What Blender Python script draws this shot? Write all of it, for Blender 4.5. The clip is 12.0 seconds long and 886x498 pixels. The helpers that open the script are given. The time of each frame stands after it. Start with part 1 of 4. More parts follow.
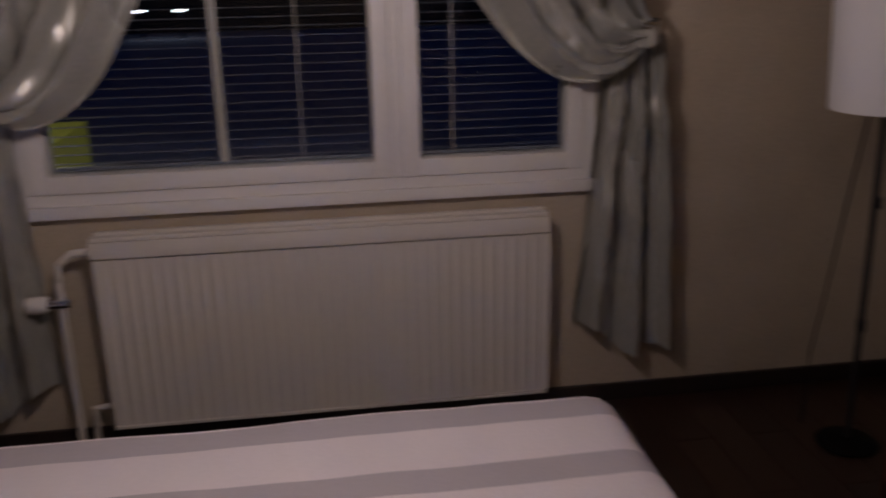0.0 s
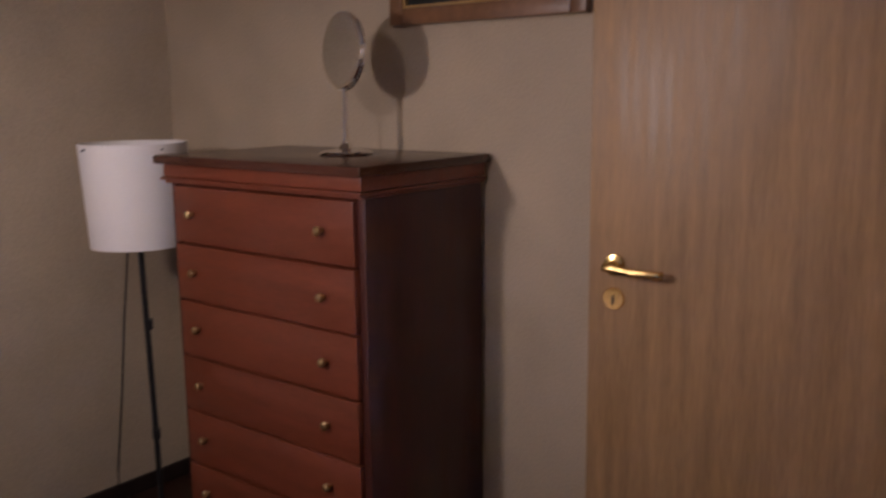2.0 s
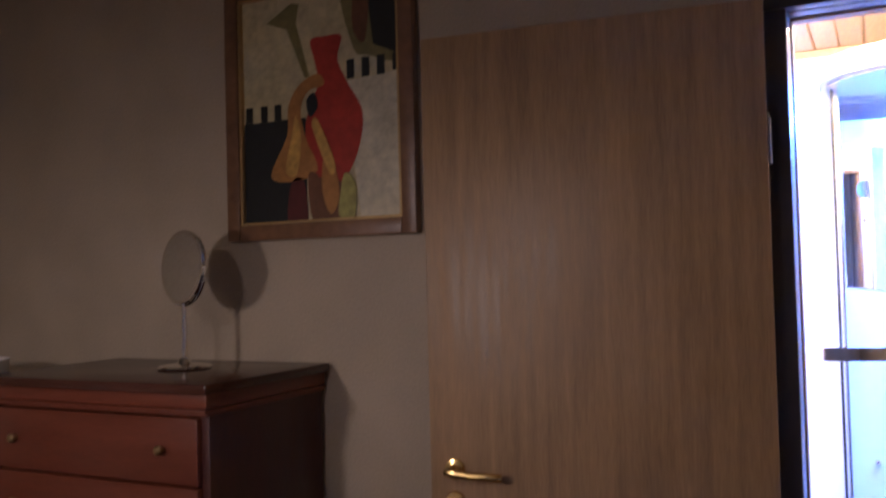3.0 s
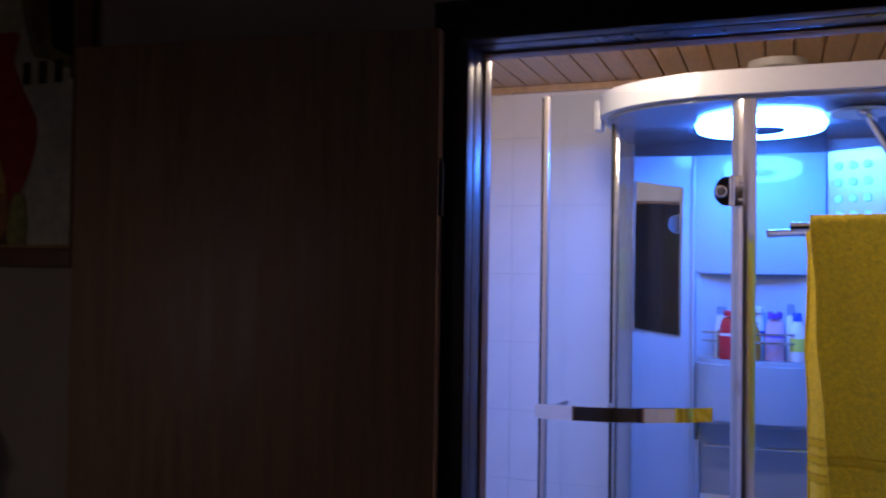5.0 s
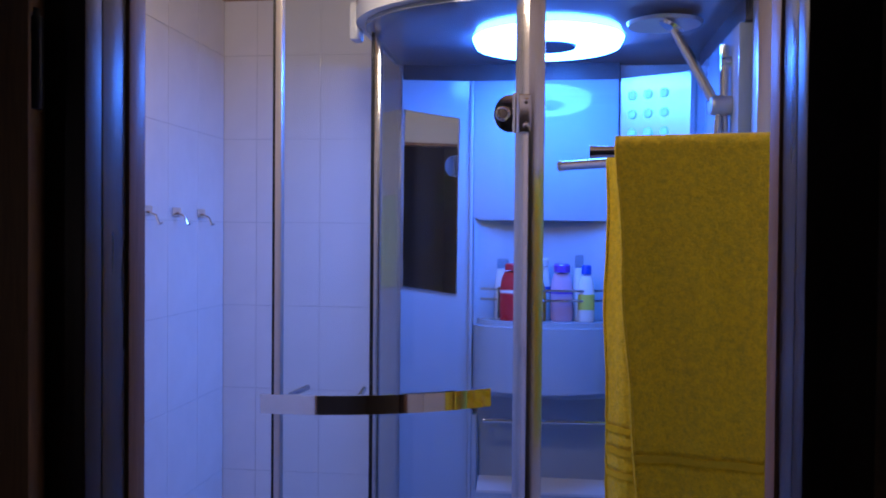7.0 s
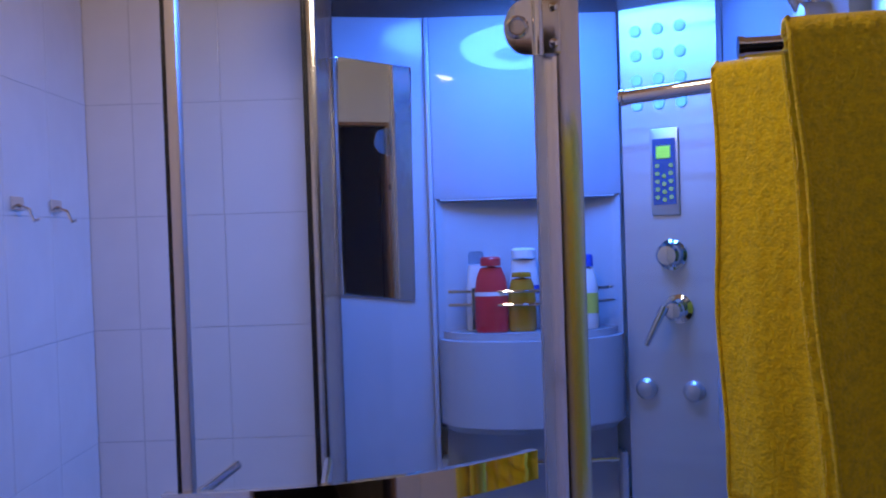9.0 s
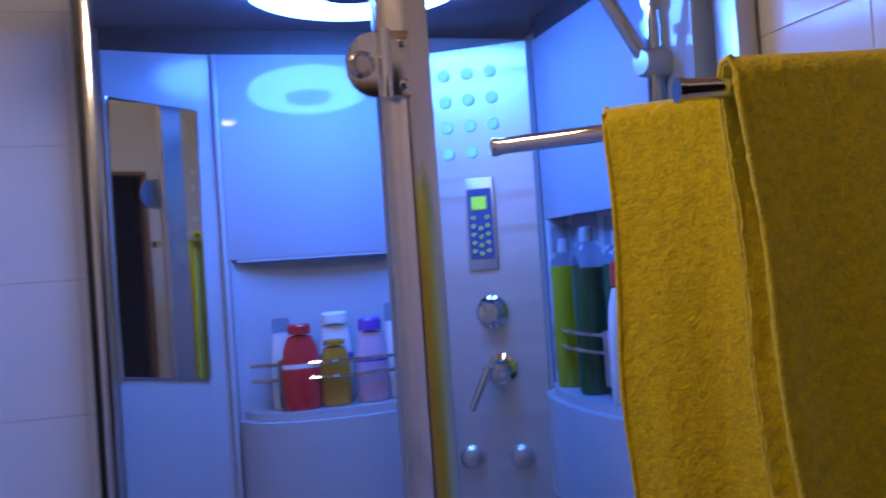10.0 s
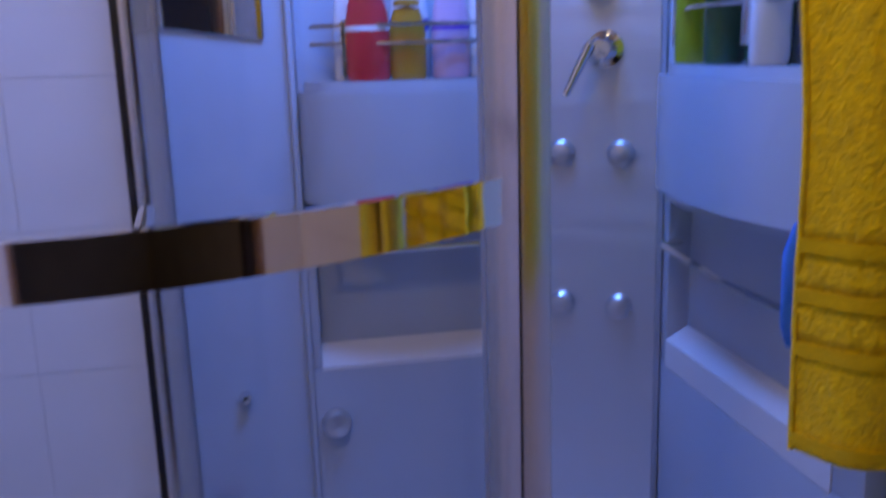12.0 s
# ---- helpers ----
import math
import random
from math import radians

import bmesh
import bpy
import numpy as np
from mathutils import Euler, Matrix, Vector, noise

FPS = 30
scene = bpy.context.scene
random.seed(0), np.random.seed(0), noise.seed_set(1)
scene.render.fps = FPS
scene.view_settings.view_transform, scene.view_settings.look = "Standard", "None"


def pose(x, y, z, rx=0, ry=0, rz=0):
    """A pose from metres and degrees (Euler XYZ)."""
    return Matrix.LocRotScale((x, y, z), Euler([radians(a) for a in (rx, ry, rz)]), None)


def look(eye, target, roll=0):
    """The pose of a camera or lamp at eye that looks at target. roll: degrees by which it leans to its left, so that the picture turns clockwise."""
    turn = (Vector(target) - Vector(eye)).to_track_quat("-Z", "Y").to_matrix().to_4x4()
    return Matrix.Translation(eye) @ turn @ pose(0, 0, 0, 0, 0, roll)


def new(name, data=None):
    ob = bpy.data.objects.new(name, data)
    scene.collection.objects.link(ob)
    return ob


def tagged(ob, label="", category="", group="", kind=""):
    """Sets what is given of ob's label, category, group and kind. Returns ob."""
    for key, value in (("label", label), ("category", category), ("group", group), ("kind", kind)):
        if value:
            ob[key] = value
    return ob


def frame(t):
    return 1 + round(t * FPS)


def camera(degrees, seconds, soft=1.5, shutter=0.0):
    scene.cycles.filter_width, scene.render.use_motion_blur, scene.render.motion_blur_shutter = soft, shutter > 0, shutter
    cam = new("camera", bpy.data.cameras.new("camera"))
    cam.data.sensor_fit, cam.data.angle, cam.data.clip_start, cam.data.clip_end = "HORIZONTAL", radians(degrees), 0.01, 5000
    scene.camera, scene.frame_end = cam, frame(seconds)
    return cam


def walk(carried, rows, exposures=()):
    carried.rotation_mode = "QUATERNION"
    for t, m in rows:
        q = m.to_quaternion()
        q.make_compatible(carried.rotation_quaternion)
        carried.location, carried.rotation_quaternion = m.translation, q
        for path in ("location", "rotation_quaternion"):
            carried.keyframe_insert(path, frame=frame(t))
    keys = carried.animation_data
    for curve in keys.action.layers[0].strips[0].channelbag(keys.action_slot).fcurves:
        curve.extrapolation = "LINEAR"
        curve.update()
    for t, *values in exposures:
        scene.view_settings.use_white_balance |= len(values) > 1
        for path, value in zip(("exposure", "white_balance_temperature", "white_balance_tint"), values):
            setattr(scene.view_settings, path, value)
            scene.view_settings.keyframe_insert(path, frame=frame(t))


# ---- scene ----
cam = camera(52.9, 12.0, soft=1.9, shutter=0.4)
PATH = [
    (0, (-0.106, -1.905, 1.373), (-1.993, -1.64, 0.765), -1.2),
    (0.3, (-0.074, -1.912, 1.304), (-1.897, -1.308, 0.746), -1.0),
    (0.6, (-0.045, -1.921, 1.357), (-1.746, -1.031, 0.795), -0.6),
    (1, (0.035, -1.902, 1.372), (-1.532, -0.773, 0.853), -1.9),
    (1.2, (0.083, -1.902, 1.377), (-1.426, -0.685, 0.884), -2.1),
    (1.5, (0.122, -1.922, 1.394), (-1.296, -0.588, 0.934), -1.8),
    (2, (0.155, -1.952, 1.441), (-1.071, -0.412, 1.092), -0.7),
    (2.5, (0.158, -2.021, 1.486), (-0.904, -0.335, 1.322), -0.8),
    (2.9, (0.163, -2.08, 1.526), (-0.764, -0.308, 1.52), -1.3),
    (3, (0.159, -2.081, 1.511), (-0.728, -0.289, 1.569), -1.5),
    (3.1, (0.167, -2.073, 1.508), (-0.703, -0.274, 1.602), -1.6),
    (3.2, (0.174, -2.083, 1.523), (-0.659, -0.27, 1.651), -1.9),
    (4.8, (0.565, -1.696, 1.625), (-0.205, 0.147, 1.703), 0.7),
    (5, (0.543, -1.636, 1.62), (-0.161, 0.236, 1.677), 0.9),
    (5.5, (0.444, -1.496, 1.636), (-0.024, 0.448, 1.638), 0.6),
    (6, (0.393, -1.355, 1.621), (0.131, 0.628, 1.58), 0.7),
    (6.5, (0.45, -1.177, 1.6), (0.239, 0.811, 1.544), 0.8),
    (7, (0.508, -0.979, 1.6), (0.261, 1.006, 1.562), 0.5),
    (7.5, (0.456, -0.838, 1.577), (0.209, 1.147, 1.549), -0.1),
    (7.7, (0.404, -0.761, 1.567), (0.203, 1.229, 1.54), -0.4),
    (9.3, (0.215, -0.192, 1.565), (0.318, 1.805, 1.524), -2.3),
    (9.5, (0.181, -0.145, 1.577), (0.383, 1.845, 1.561), -2.7),
    (10, (0.133, -0.042, 1.606), (0.711, 1.872, 1.641), -4.0),
    (10.5, (0.13, 0.061, 1.584), (0.799, 1.944, 1.666), -4.3),
    (11, (0.19, 0.159, 1.52), (0.784, 2.069, 1.525), -3.5),
    (11.5, (0.2, 0.198, 1.437), (0.737, 2.116, 1.254), -2.5),
    (12, (0.195, 0.215, 1.372), (0.554, 2.133, 0.933), -1.7),
]
# the clip's camera brightens in the bedroom and closes down for the lit bathroom
EXPOSURES = [(0.0, -1.75, 6500, 10), (0.3, -1.8, 6500, 10), (0.6, -1.3, 6450, 10), (1.0, -0.55, 6350, 10), (1.3, -0.4, 6400, 10), (1.6, -0.38, 6450, 10),
             (2.0, -0.6, 6550, 10), (2.5, -1.0, 6600, 10), (2.8, -1.2, 6500, 10), (3.0, -1.38, 6400, 10), (3.2, -2.0, 6300, 10), (4.0, -3.7, 6200, 12),
             (4.8, -4.55, 6000, 13), (5.5, -4.88, 5850, 13), (7.0, -5.1, 5900, 14), (8.0, -5.15, 6250, 14), (9.3, -5.25, 6500, 13), (10.5, -5.4, 6700, 13),
             (11.2, -5.2, 6900, 12), (12.0, -4.85, 7700, 13)]
walk(cam, [(t, look(eye, target, roll)) for t, eye, target, roll in PATH], EXPOSURES)

# ---- light ----
world = bpy.data.worlds.new("night")
scene.world = world
world.use_nodes = True
world.node_tree.nodes["Background"].inputs[0].default_value = (0.012, 0.03, 0.16, 1)
world.node_tree.nodes["Background"].inputs[1].default_value = 0.35


def bulb(name, place, watts, colour, radius):
    lamp = bpy.data.lights.new(name, "POINT")
    lamp.energy, lamp.color, lamp.shadow_soft_size = watts, colour, radius
    ob = new(name, lamp)
    ob.location = place
    return ob


bulb("pendant_bulb", (-0.86, -1.93, 1.95), 24, (1.0, 0.84, 0.86), 0.05)
bulb("pendant_bulb_low", (-1.42, -1.97, 1.6), 56, (1.0, 0.84, 0.86), 0.06)
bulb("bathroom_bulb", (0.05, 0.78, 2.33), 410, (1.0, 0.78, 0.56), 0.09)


# ---- materials ----
def node_mat(name):
    m = bpy.data.materials.new(name)
    m.use_nodes = True
    nt = m.node_tree
    return m, nt, nt.nodes["Principled BSDF"]


def mat(name, colour, rough=0.5, metal=0.0, vary=0.12, scale=6.0, fine=60.0, bump=0.1, depth=0.002,
        stretch=(1, 1, 1), per_object=0.0, spec=0.5, emit=None, power=0.0, sheen=0.0, alpha_glass=False):
    """A surface with variation at two scales, stretched along its grain, and a fine relief."""
    m, nt, b = node_mat(name)
    n, l = nt.nodes, nt.links
    co = n.new("ShaderNodeTexCoord")
    mp = n.new("ShaderNodeMapping")
    mp.inputs["Scale"].default_value = stretch
    l.new(co.outputs["Object"], mp.inputs[0])
    big, small = n.new("ShaderNodeTexNoise"), n.new("ShaderNodeTexNoise")
    big.inputs["Scale"].default_value, small.inputs["Scale"].default_value = scale, fine
    small.inputs["Detail"].default_value = 4
    l.new(mp.outputs[0], big.inputs[0])
    l.new(mp.outputs[0], small.inputs[0])
    add = n.new("ShaderNodeMath")
    add.operation = "ADD"
    l.new(big.outputs[0], add.inputs[0])
    l.new(small.outputs[0], add.inputs[1])
    last = add.outputs[0]
    if per_object:
        info = n.new("ShaderNodeObjectInfo")
        mul = n.new("ShaderNodeMath")
        mul.operation, mul.inputs[1].default_value = "MULTIPLY_ADD", per_object
        l.new(info.outputs["Random"], mul.inputs[0])
        l.new(last, mul.inputs[2])
        last = mul.outputs[0]
    ramp = n.new("ShaderNodeMapRange")
    ramp.inputs[1].default_value, ramp.inputs[2].default_value = 0.6, 1.4 + per_object
    ramp.inputs[3].default_value, ramp.inputs[4].default_value = 1 - vary, 1 + vary
    l.new(last, ramp.inputs[0])
    mix = n.new("ShaderNodeVectorMath")
    mix.operation = "SCALE"
    mix.inputs[0].default_value = colour
    l.new(ramp.outputs[0], mix.inputs["Scale"])
    l.new(mix.outputs[0], b.inputs["Base Color"])
    rr = n.new("ShaderNodeMapRange")
    rr.inputs[1].default_value, rr.inputs[2].default_value = 0.3, 0.7
    rr.inputs[3].default_value, rr.inputs[4].default_value = max(0.02, rough * 0.8), min(1, rough * 1.2)
    l.new(big.outputs[0], rr.inputs[0])
    l.new(rr.outputs[0], b.inputs["Roughness"])
    b.inputs["Metallic"].default_value = metal
    b.inputs["Specular IOR Level"].default_value = spec
    b.inputs["Sheen Weight"].default_value = sheen
    if bump:
        bp = n.new("ShaderNodeBump")
        bp.inputs["Strength"].default_value, bp.inputs["Distance"].default_value = bump, depth
        l.new(small.outputs[0], bp.inputs["Height"])
        l.new(bp.outputs[0], b.inputs["Normal"])
    if emit:
        b.inputs["Emission Color"].default_value = (*emit, 1)
        b.inputs["Emission Strength"].default_value = power
    return m


def glass_mat(name, colour, rough=0.02, mixed=0.9):
    """Thin clear glass: mostly see-through, with a gloss that grows at grazing angles."""
    m, nt, b = node_mat(name)
    n, l = nt.nodes, nt.links
    clear, gloss, mix, face = n.new("ShaderNodeBsdfTransparent"), n.new("ShaderNodeBsdfGlossy"), n.new("ShaderNodeMixShader"), n.new("ShaderNodeLayerWeight")
    clear.inputs[0].default_value = (*colour, 1)
    gloss.inputs["Roughness"].default_value = rough
    rise, gain = n.new("ShaderNodeMath"), n.new("ShaderNodeMath")
    rise.operation, rise.inputs[1].default_value = "POWER", 4.0
    gain.operation, gain.inputs[1].default_value, gain.inputs[2].default_value = "MULTIPLY_ADD", 0.4, 0.025
    l.new(face.outputs["Facing"], rise.inputs[0])
    l.new(rise.outputs[0], gain.inputs[0])
    l.new(gain.outputs[0], mix.inputs[0])
    l.new(clear.outputs[0], mix.inputs[1])
    l.new(gloss.outputs[0], mix.inputs[2])
    l.new(mix.outputs[0], n["Material Output"].inputs[0])
    return m


WALLPAPER = mat("wallpaper", (0.47, 0.385, 0.28), 0.75, vary=0.15, scale=4, fine=150, bump=0.5, depth=0.002, spec=0.25)
PLAIN = mat("plain_paint", (0.62, 0.58, 0.52), 0.8, vary=0.05, scale=2, fine=90)
CEIL = mat("ceiling_paint", (0.75, 0.72, 0.66), 0.85, vary=0.04, scale=2, fine=90)
PLANK = mat("dark_laminate", (0.028, 0.012, 0.008), 0.34, vary=0.5, scale=3, fine=25, stretch=(1, 9, 9), per_object=0.5, bump=0.1)
DARKWOOD = mat("dark_stained_wood", (0.022, 0.014, 0.012), 0.4, vary=0.35, scale=4, fine=30, stretch=(8, 8, 1))
MAHOG = mat("red_brown_veneer", (0.165, 0.04, 0.018), 0.38, vary=0.3, scale=3.5, fine=28, stretch=(1, 9, 9), per_object=0.25, bump=0.06)
# the drawers' veneer again, its colour darkened to stand for the unlit side
MAHOGSHADED = mat("red_brown_shaded_veneer", (0.055, 0.014, 0.009), 0.42, vary=0.3, scale=3, fine=24, stretch=(9, 9, 1), bump=0.06)
OAK = mat("oak_veneer", (0.35, 0.21, 0.1), 0.45, vary=0.3, scale=5, fine=42, stretch=(9, 9, 0.5), bump=0.08)
PINE = mat("pine_wood", (0.5, 0.29, 0.13), 0.5, vary=0.22, scale=4, fine=26, stretch=(7, 7, 0.8), per_object=0.3)
BOARD = mat("ceiling_boards", (0.52, 0.33, 0.17), 0.5, vary=0.25, scale=4, fine=24, stretch=(8, 0.8, 8), bump=0.1)
WHITEPAINT = mat("white_paint", (0.72, 0.68, 0.62), 0.4, vary=0.05, scale=4, fine=80, bump=0.05)
RADPAINT = mat("radiator_enamel", (0.68, 0.62, 0.53), 0.35, vary=0.04, scale=3, fine=70, bump=0.04)
SATIN = mat("silver_satin", (0.4, 0.385, 0.33), 0.3, metal=0.35, vary=0.22, scale=5, fine=120, stretch=(1, 1, 0.3), bump=0.3, depth=0.004, sheen=0.3)
SHEET = mat("white_cotton", (0.76, 0.68, 0.66), 0.85, vary=0.06, scale=5, fine=120, bump=0.3, depth=0.003)
STRIPE = mat("grey_cotton", (0.47, 0.42, 0.42), 0.85, vary=0.06, scale=5, fine=120, bump=0.3, depth=0.003)
SHADE = mat("white_lamp_shade", (0.8, 0.77, 0.74), 0.8, vary=0.04, scale=6, fine=150, bump=0.2)
BLACKMETAL = mat("black_metal", (0.02, 0.02, 0.022), 0.4, metal=0.3, vary=0.1)
BRASS = mat("brass", (0.72, 0.5, 0.2), 0.22, metal=1.0, vary=0.15, scale=20)
CHROME = mat("chrome", (0.82, 0.8, 0.78), 0.06, metal=1.0, vary=0.03, bump=0)
ALU = mat("brushed_aluminium", (0.66, 0.62, 0.6), 0.36, metal=0.85, vary=0.06, scale=8, fine=160, stretch=(6, 6, 0.3), bump=0.05)
STEEL = mat("brushed_steel_panel", (0.62, 0.63, 0.66), 0.38, metal=0.75, vary=0.06, scale=6, fine=200, stretch=(0.3, 0.3, 8), bump=0.05)
TILE = mat("glazed_white_tile", (0.82, 0.79, 0.76), 0.14, vary=0.04, scale=5, fine=14, bump=0.12, depth=0.004, per_object=0.05)
GROUT = mat("grout", (0.62, 0.6, 0.58), 0.9, vary=0.12, scale=9, fine=120)
ACRYL = mat("blue_grey_acrylic", (0.42, 0.47, 0.55), 0.16, vary=0.05, scale=3, fine=30, bump=0.04)
BACKGLASS = mat("blue_grey_gloss_panel", (0.4, 0.46, 0.56), 0.05, vary=0.03, scale=3, fine=30, bump=0)
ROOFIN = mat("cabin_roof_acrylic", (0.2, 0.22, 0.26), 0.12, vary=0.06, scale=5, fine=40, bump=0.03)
CAPWHITE = mat("white_acrylic", (0.74, 0.72, 0.72), 0.2, vary=0.03, scale=3, fine=40, bump=0.03)
TERRY = mat("yellow_terry", (0.92, 0.66, 0.005), 0.95, vary=0.22, scale=90, fine=260, bump=0.7, depth=0.004, sheen=0.25)
POSTALU = mat("polished_aluminium", (0.74, 0.7, 0.68), 0.2, metal=1.0, vary=0.05, scale=8, fine=160, stretch=(6, 6, 0.3), bump=0.03)
RINGLIGHT = mat("ring_diffuser", (0.8, 0.85, 0.9), 0.4, emit=(0.06, 0.22, 1.0), power=2000.0)
LCD = mat("lit_display", (0.2, 0.5, 0.05), 0.4, emit=(0.42, 0.95, 0.08), power=20)
BUTTON = mat("lit_button", (0.5, 0.6, 0.1), 0.4, emit=(0.55, 0.75, 0.06), power=8)
PADBLUE = mat("blue_keypad", (0.05, 0.085, 0.2), 0.3)
MIRROR = mat("mirror_silver", (0.85, 0.87, 0.88), 0.015, metal=1.0, vary=0.01, bump=0)
RUBBER = mat("black_rubber", (0.012, 0.012, 0.013), 0.6)
PANE = glass_mat("window_glass", (0.9, 0.93, 0.95))
CABGLASS = glass_mat("cabin_glass", (0.93, 0.96, 0.97))
LACQUER = mat("dark_lacquer", (0.035, 0.026, 0.024), 0.32, vary=0.3, scale=4, fine=30, stretch=(8, 8, 1), spec=0.9)
LINER = mat("brown_door_liner", (0.27, 0.15, 0.075), 0.45, vary=0.3, scale=4, fine=26, stretch=(7, 7, 0.6))
OPAL = mat("opal_glass", (0.75, 0.74, 0.72), 0.3, vary=0.03)


# ---- mesh helpers ----
def box(bm, x0, x1, y0, y1, z0, z1, r=0.0, m=None):
    """A box, its edges rounded by r."""
    flat = bm.faces.layers.int.get("flat")
    if flat is None:
        flat = bm.faces.layers.int.new("flat")
    got = bmesh.ops.create_cube(bm, size=1)["verts"]
    for v in got:
        v.co = Vector(((x0 + x1) / 2 + v.co.x * (x1 - x0), (y0 + y1) / 2 + v.co.y * (y1 - y0), (z0 + z1) / 2 + v.co.z * (z1 - z0)))
    edges = list({e for v in got for e in v.link_edges})
    if r:
        out = bmesh.ops.bevel(bm, geom=edges, offset=r, segments=2, affect="EDGES", profile=0.6)
        got = out["verts"]
        bm.normal_update()
        for face in bm.faces:
            if max(abs(c) for c in face.normal) > 0.9995:
                face[flat] = 1
    if m:
        bmesh.ops.transform(bm, matrix=m, verts=list({v for v in got}))
    return bm


def boxes(*rows, r=0.0):
    bm = bmesh.new()
    for row in rows:
        box(bm, *row, r=r)
    return bm


def rod(bm, a, b, radius, seg=16, r2=None):
    a, b = Vector(a), Vector(b)
    turn = (b - a).to_track_quat("Z", "Y").to_matrix().to_4x4()
    bmesh.ops.create_cone(bm, cap_ends=True, segments=seg, radius1=radius, radius2=radius if r2 is None else r2,
                          depth=(b - a).length, matrix=Matrix.Translation((a + b) / 2) @ turn)
    return bm


def lathe(profile, centre, axis=(0, 0, 1), seg=28, sx=1.0, sy=1.0):
    """A turned form: (radius, height) pairs round an axis through centre, closed at both ends."""
    bm = bmesh.new()
    turn = Vector(axis).to_track_quat("Z", "Y").to_matrix()
    rings = []
    for rad, h in profile:
        rings.append([bm.verts.new(Vector(centre) + turn @ Vector((rad * sx * math.cos(k * math.tau / seg), rad * sy * math.sin(k * math.tau / seg), h))) for k in range(seg)])
    for lo, hi in zip(rings, rings[1:]):
        for k in range(seg):
            bm.faces.new((lo[k], lo[(k + 1) % seg], hi[(k + 1) % seg], hi[k]))
    bm.faces.new(rings[0][::-1])
    bm.faces.new(rings[-1])
    return bm


def tube(points, radius, seg=10):
    """A round bar along points."""
    bm = bmesh.new()
    pts = [Vector(p) for p in points]
    rings = []
    for k, p in enumerate(pts):
        d = (pts[min(k + 1, len(pts) - 1)] - pts[max(k - 1, 0)]).normalized()
        side = d.cross(Vector((0, 0, 1)) if abs(d.z) < 0.95 else Vector((1, 0, 0))).normalized()
        up = side.cross(d)
        rings.append([bm.verts.new(p + radius * (math.cos(a) * side + math.sin(a) * up)) for a in (j * math.tau / seg for j in range(seg))])
    for lo, hi in zip(rings, rings[1:]):
        for j in range(seg):
            bm.faces.new((lo[j], lo[(j + 1) % seg], hi[(j + 1) % seg], hi[j]))
    bm.faces.new(rings[0][::-1])
    bm.faces.new(rings[-1])
    return bm


def slab(outline, z0, z1):
    """An upright prism over a plan outline."""
    bm = bmesh.new()
    lo = [bm.verts.new((x, y, z0)) for x, y in outline]
    hi = [bm.verts.new((x, y, z1)) for x, y in outline]
    for k in range(len(lo)):
        bm.faces.new((lo[k], lo[(k + 1) % len(lo)], hi[(k + 1) % len(lo)], hi[k]))
    bm.faces.new(lo[::-1])
    bm.faces.new(hi)
    bmesh.ops.recalc_face_normals(bm, faces=bm.faces)
    return bm


def ribbon(path, z0, z1, thick):
    """A curved sheet that stands on a plan path, with thickness."""
    n = len(path)
    side = []
    for k in range(n):
        (ax, ay), (bx, by) = path[max(k - 1, 0)], path[min(k + 1, n - 1)]
        d = Vector((bx - ax, by - ay)).normalized()
        side.append(Vector((-d.y, d.x)) * thick / 2)
    return slab([(x + s.x, y + s.y) for (x, y), s in zip(path, side)] + [(x - s.x, y - s.y) for (x, y), s in reversed(list(zip(path, side)))], z0, z1)


def sheet(f, nu, nv, thick=0.0):
    """A surface f(u, v) for u, v in 0..1, given thickness if asked."""
    bm = bmesh.new()
    vs = [[bm.verts.new(f(i / nu, j / nv)) for i in range(nu + 1)] for j in range(nv + 1)]
    for j in range(nv):
        for i in range(nu):
            bm.faces.new((vs[j][i], vs[j][i + 1], vs[j + 1][i + 1], vs[j + 1][i]))
    if thick:
        bmesh.ops.recalc_face_normals(bm, faces=bm.faces)
        bmesh.ops.solidify(bm, geom=bm.faces[:], thickness=thick)
    return bm


def mesh_of(name, bm, material, smooth=30):
    data = bpy.data.meshes.new(name)
    bmesh.ops.recalc_face_normals(bm, faces=bm.faces)
    flat = bm.faces.layers.int.get("flat")
    curved = [flat is None or not f[flat] for f in bm.faces]
    bm.to_mesh(data)
    bm.free()
    data.materials.append(material)
    if smooth:
        data.polygons.foreach_set("use_smooth", curved)
        data.set_sharp_from_angle(angle=radians(smooth))
    return data


def part(name, bm, material, parent, label="", smooth=30):
    """One mesh object under a thing or a part."""
    ob = new(name, mesh_of(name, bm, material, smooth))
    ob.parent = parent
    if parent.parent is None:
        ob.matrix_parent_inverse = parent.matrix_world.inverted()
    if label:
        ob["label"] = label
    return ob


def thing(name, base, label, category, group="", kind=""):
    ob = new(name)
    ob.empty_display_size = 0.05
    ob.location = base
    ob.matrix_world = Matrix.Translation(base)
    return tagged(ob, label, category, group, kind)


def single(name, bm, material, label, category, group="", kind="", smooth=30):
    return tagged(new(name, mesh_of(name, bm, material, smooth)), label, category, group, kind)


def structure(name, bm, material, label, smooth=0):
    return tagged(new(name, mesh_of(name, bm, material, smooth)), label, "structure", kind="structure")


# ---- bedroom shell ----
W, E, S, N, H = -2.65, 1.7, -3.9, 0.0, 2.55          # inner faces of the bedroom
BW, BE, BN, BH = -0.632, 1.0, 2.0, 2.42               # bathroom: west, east, north faces, ceiling
T = 0.08                                             # partition between the rooms
WY0, WY1, WZ0, WZ1 = -2.74, -1.085, 0.745, 2.05      # window opening
DX0, DX1, DZ = -0.012, 0.76, 2.066                      # doorway

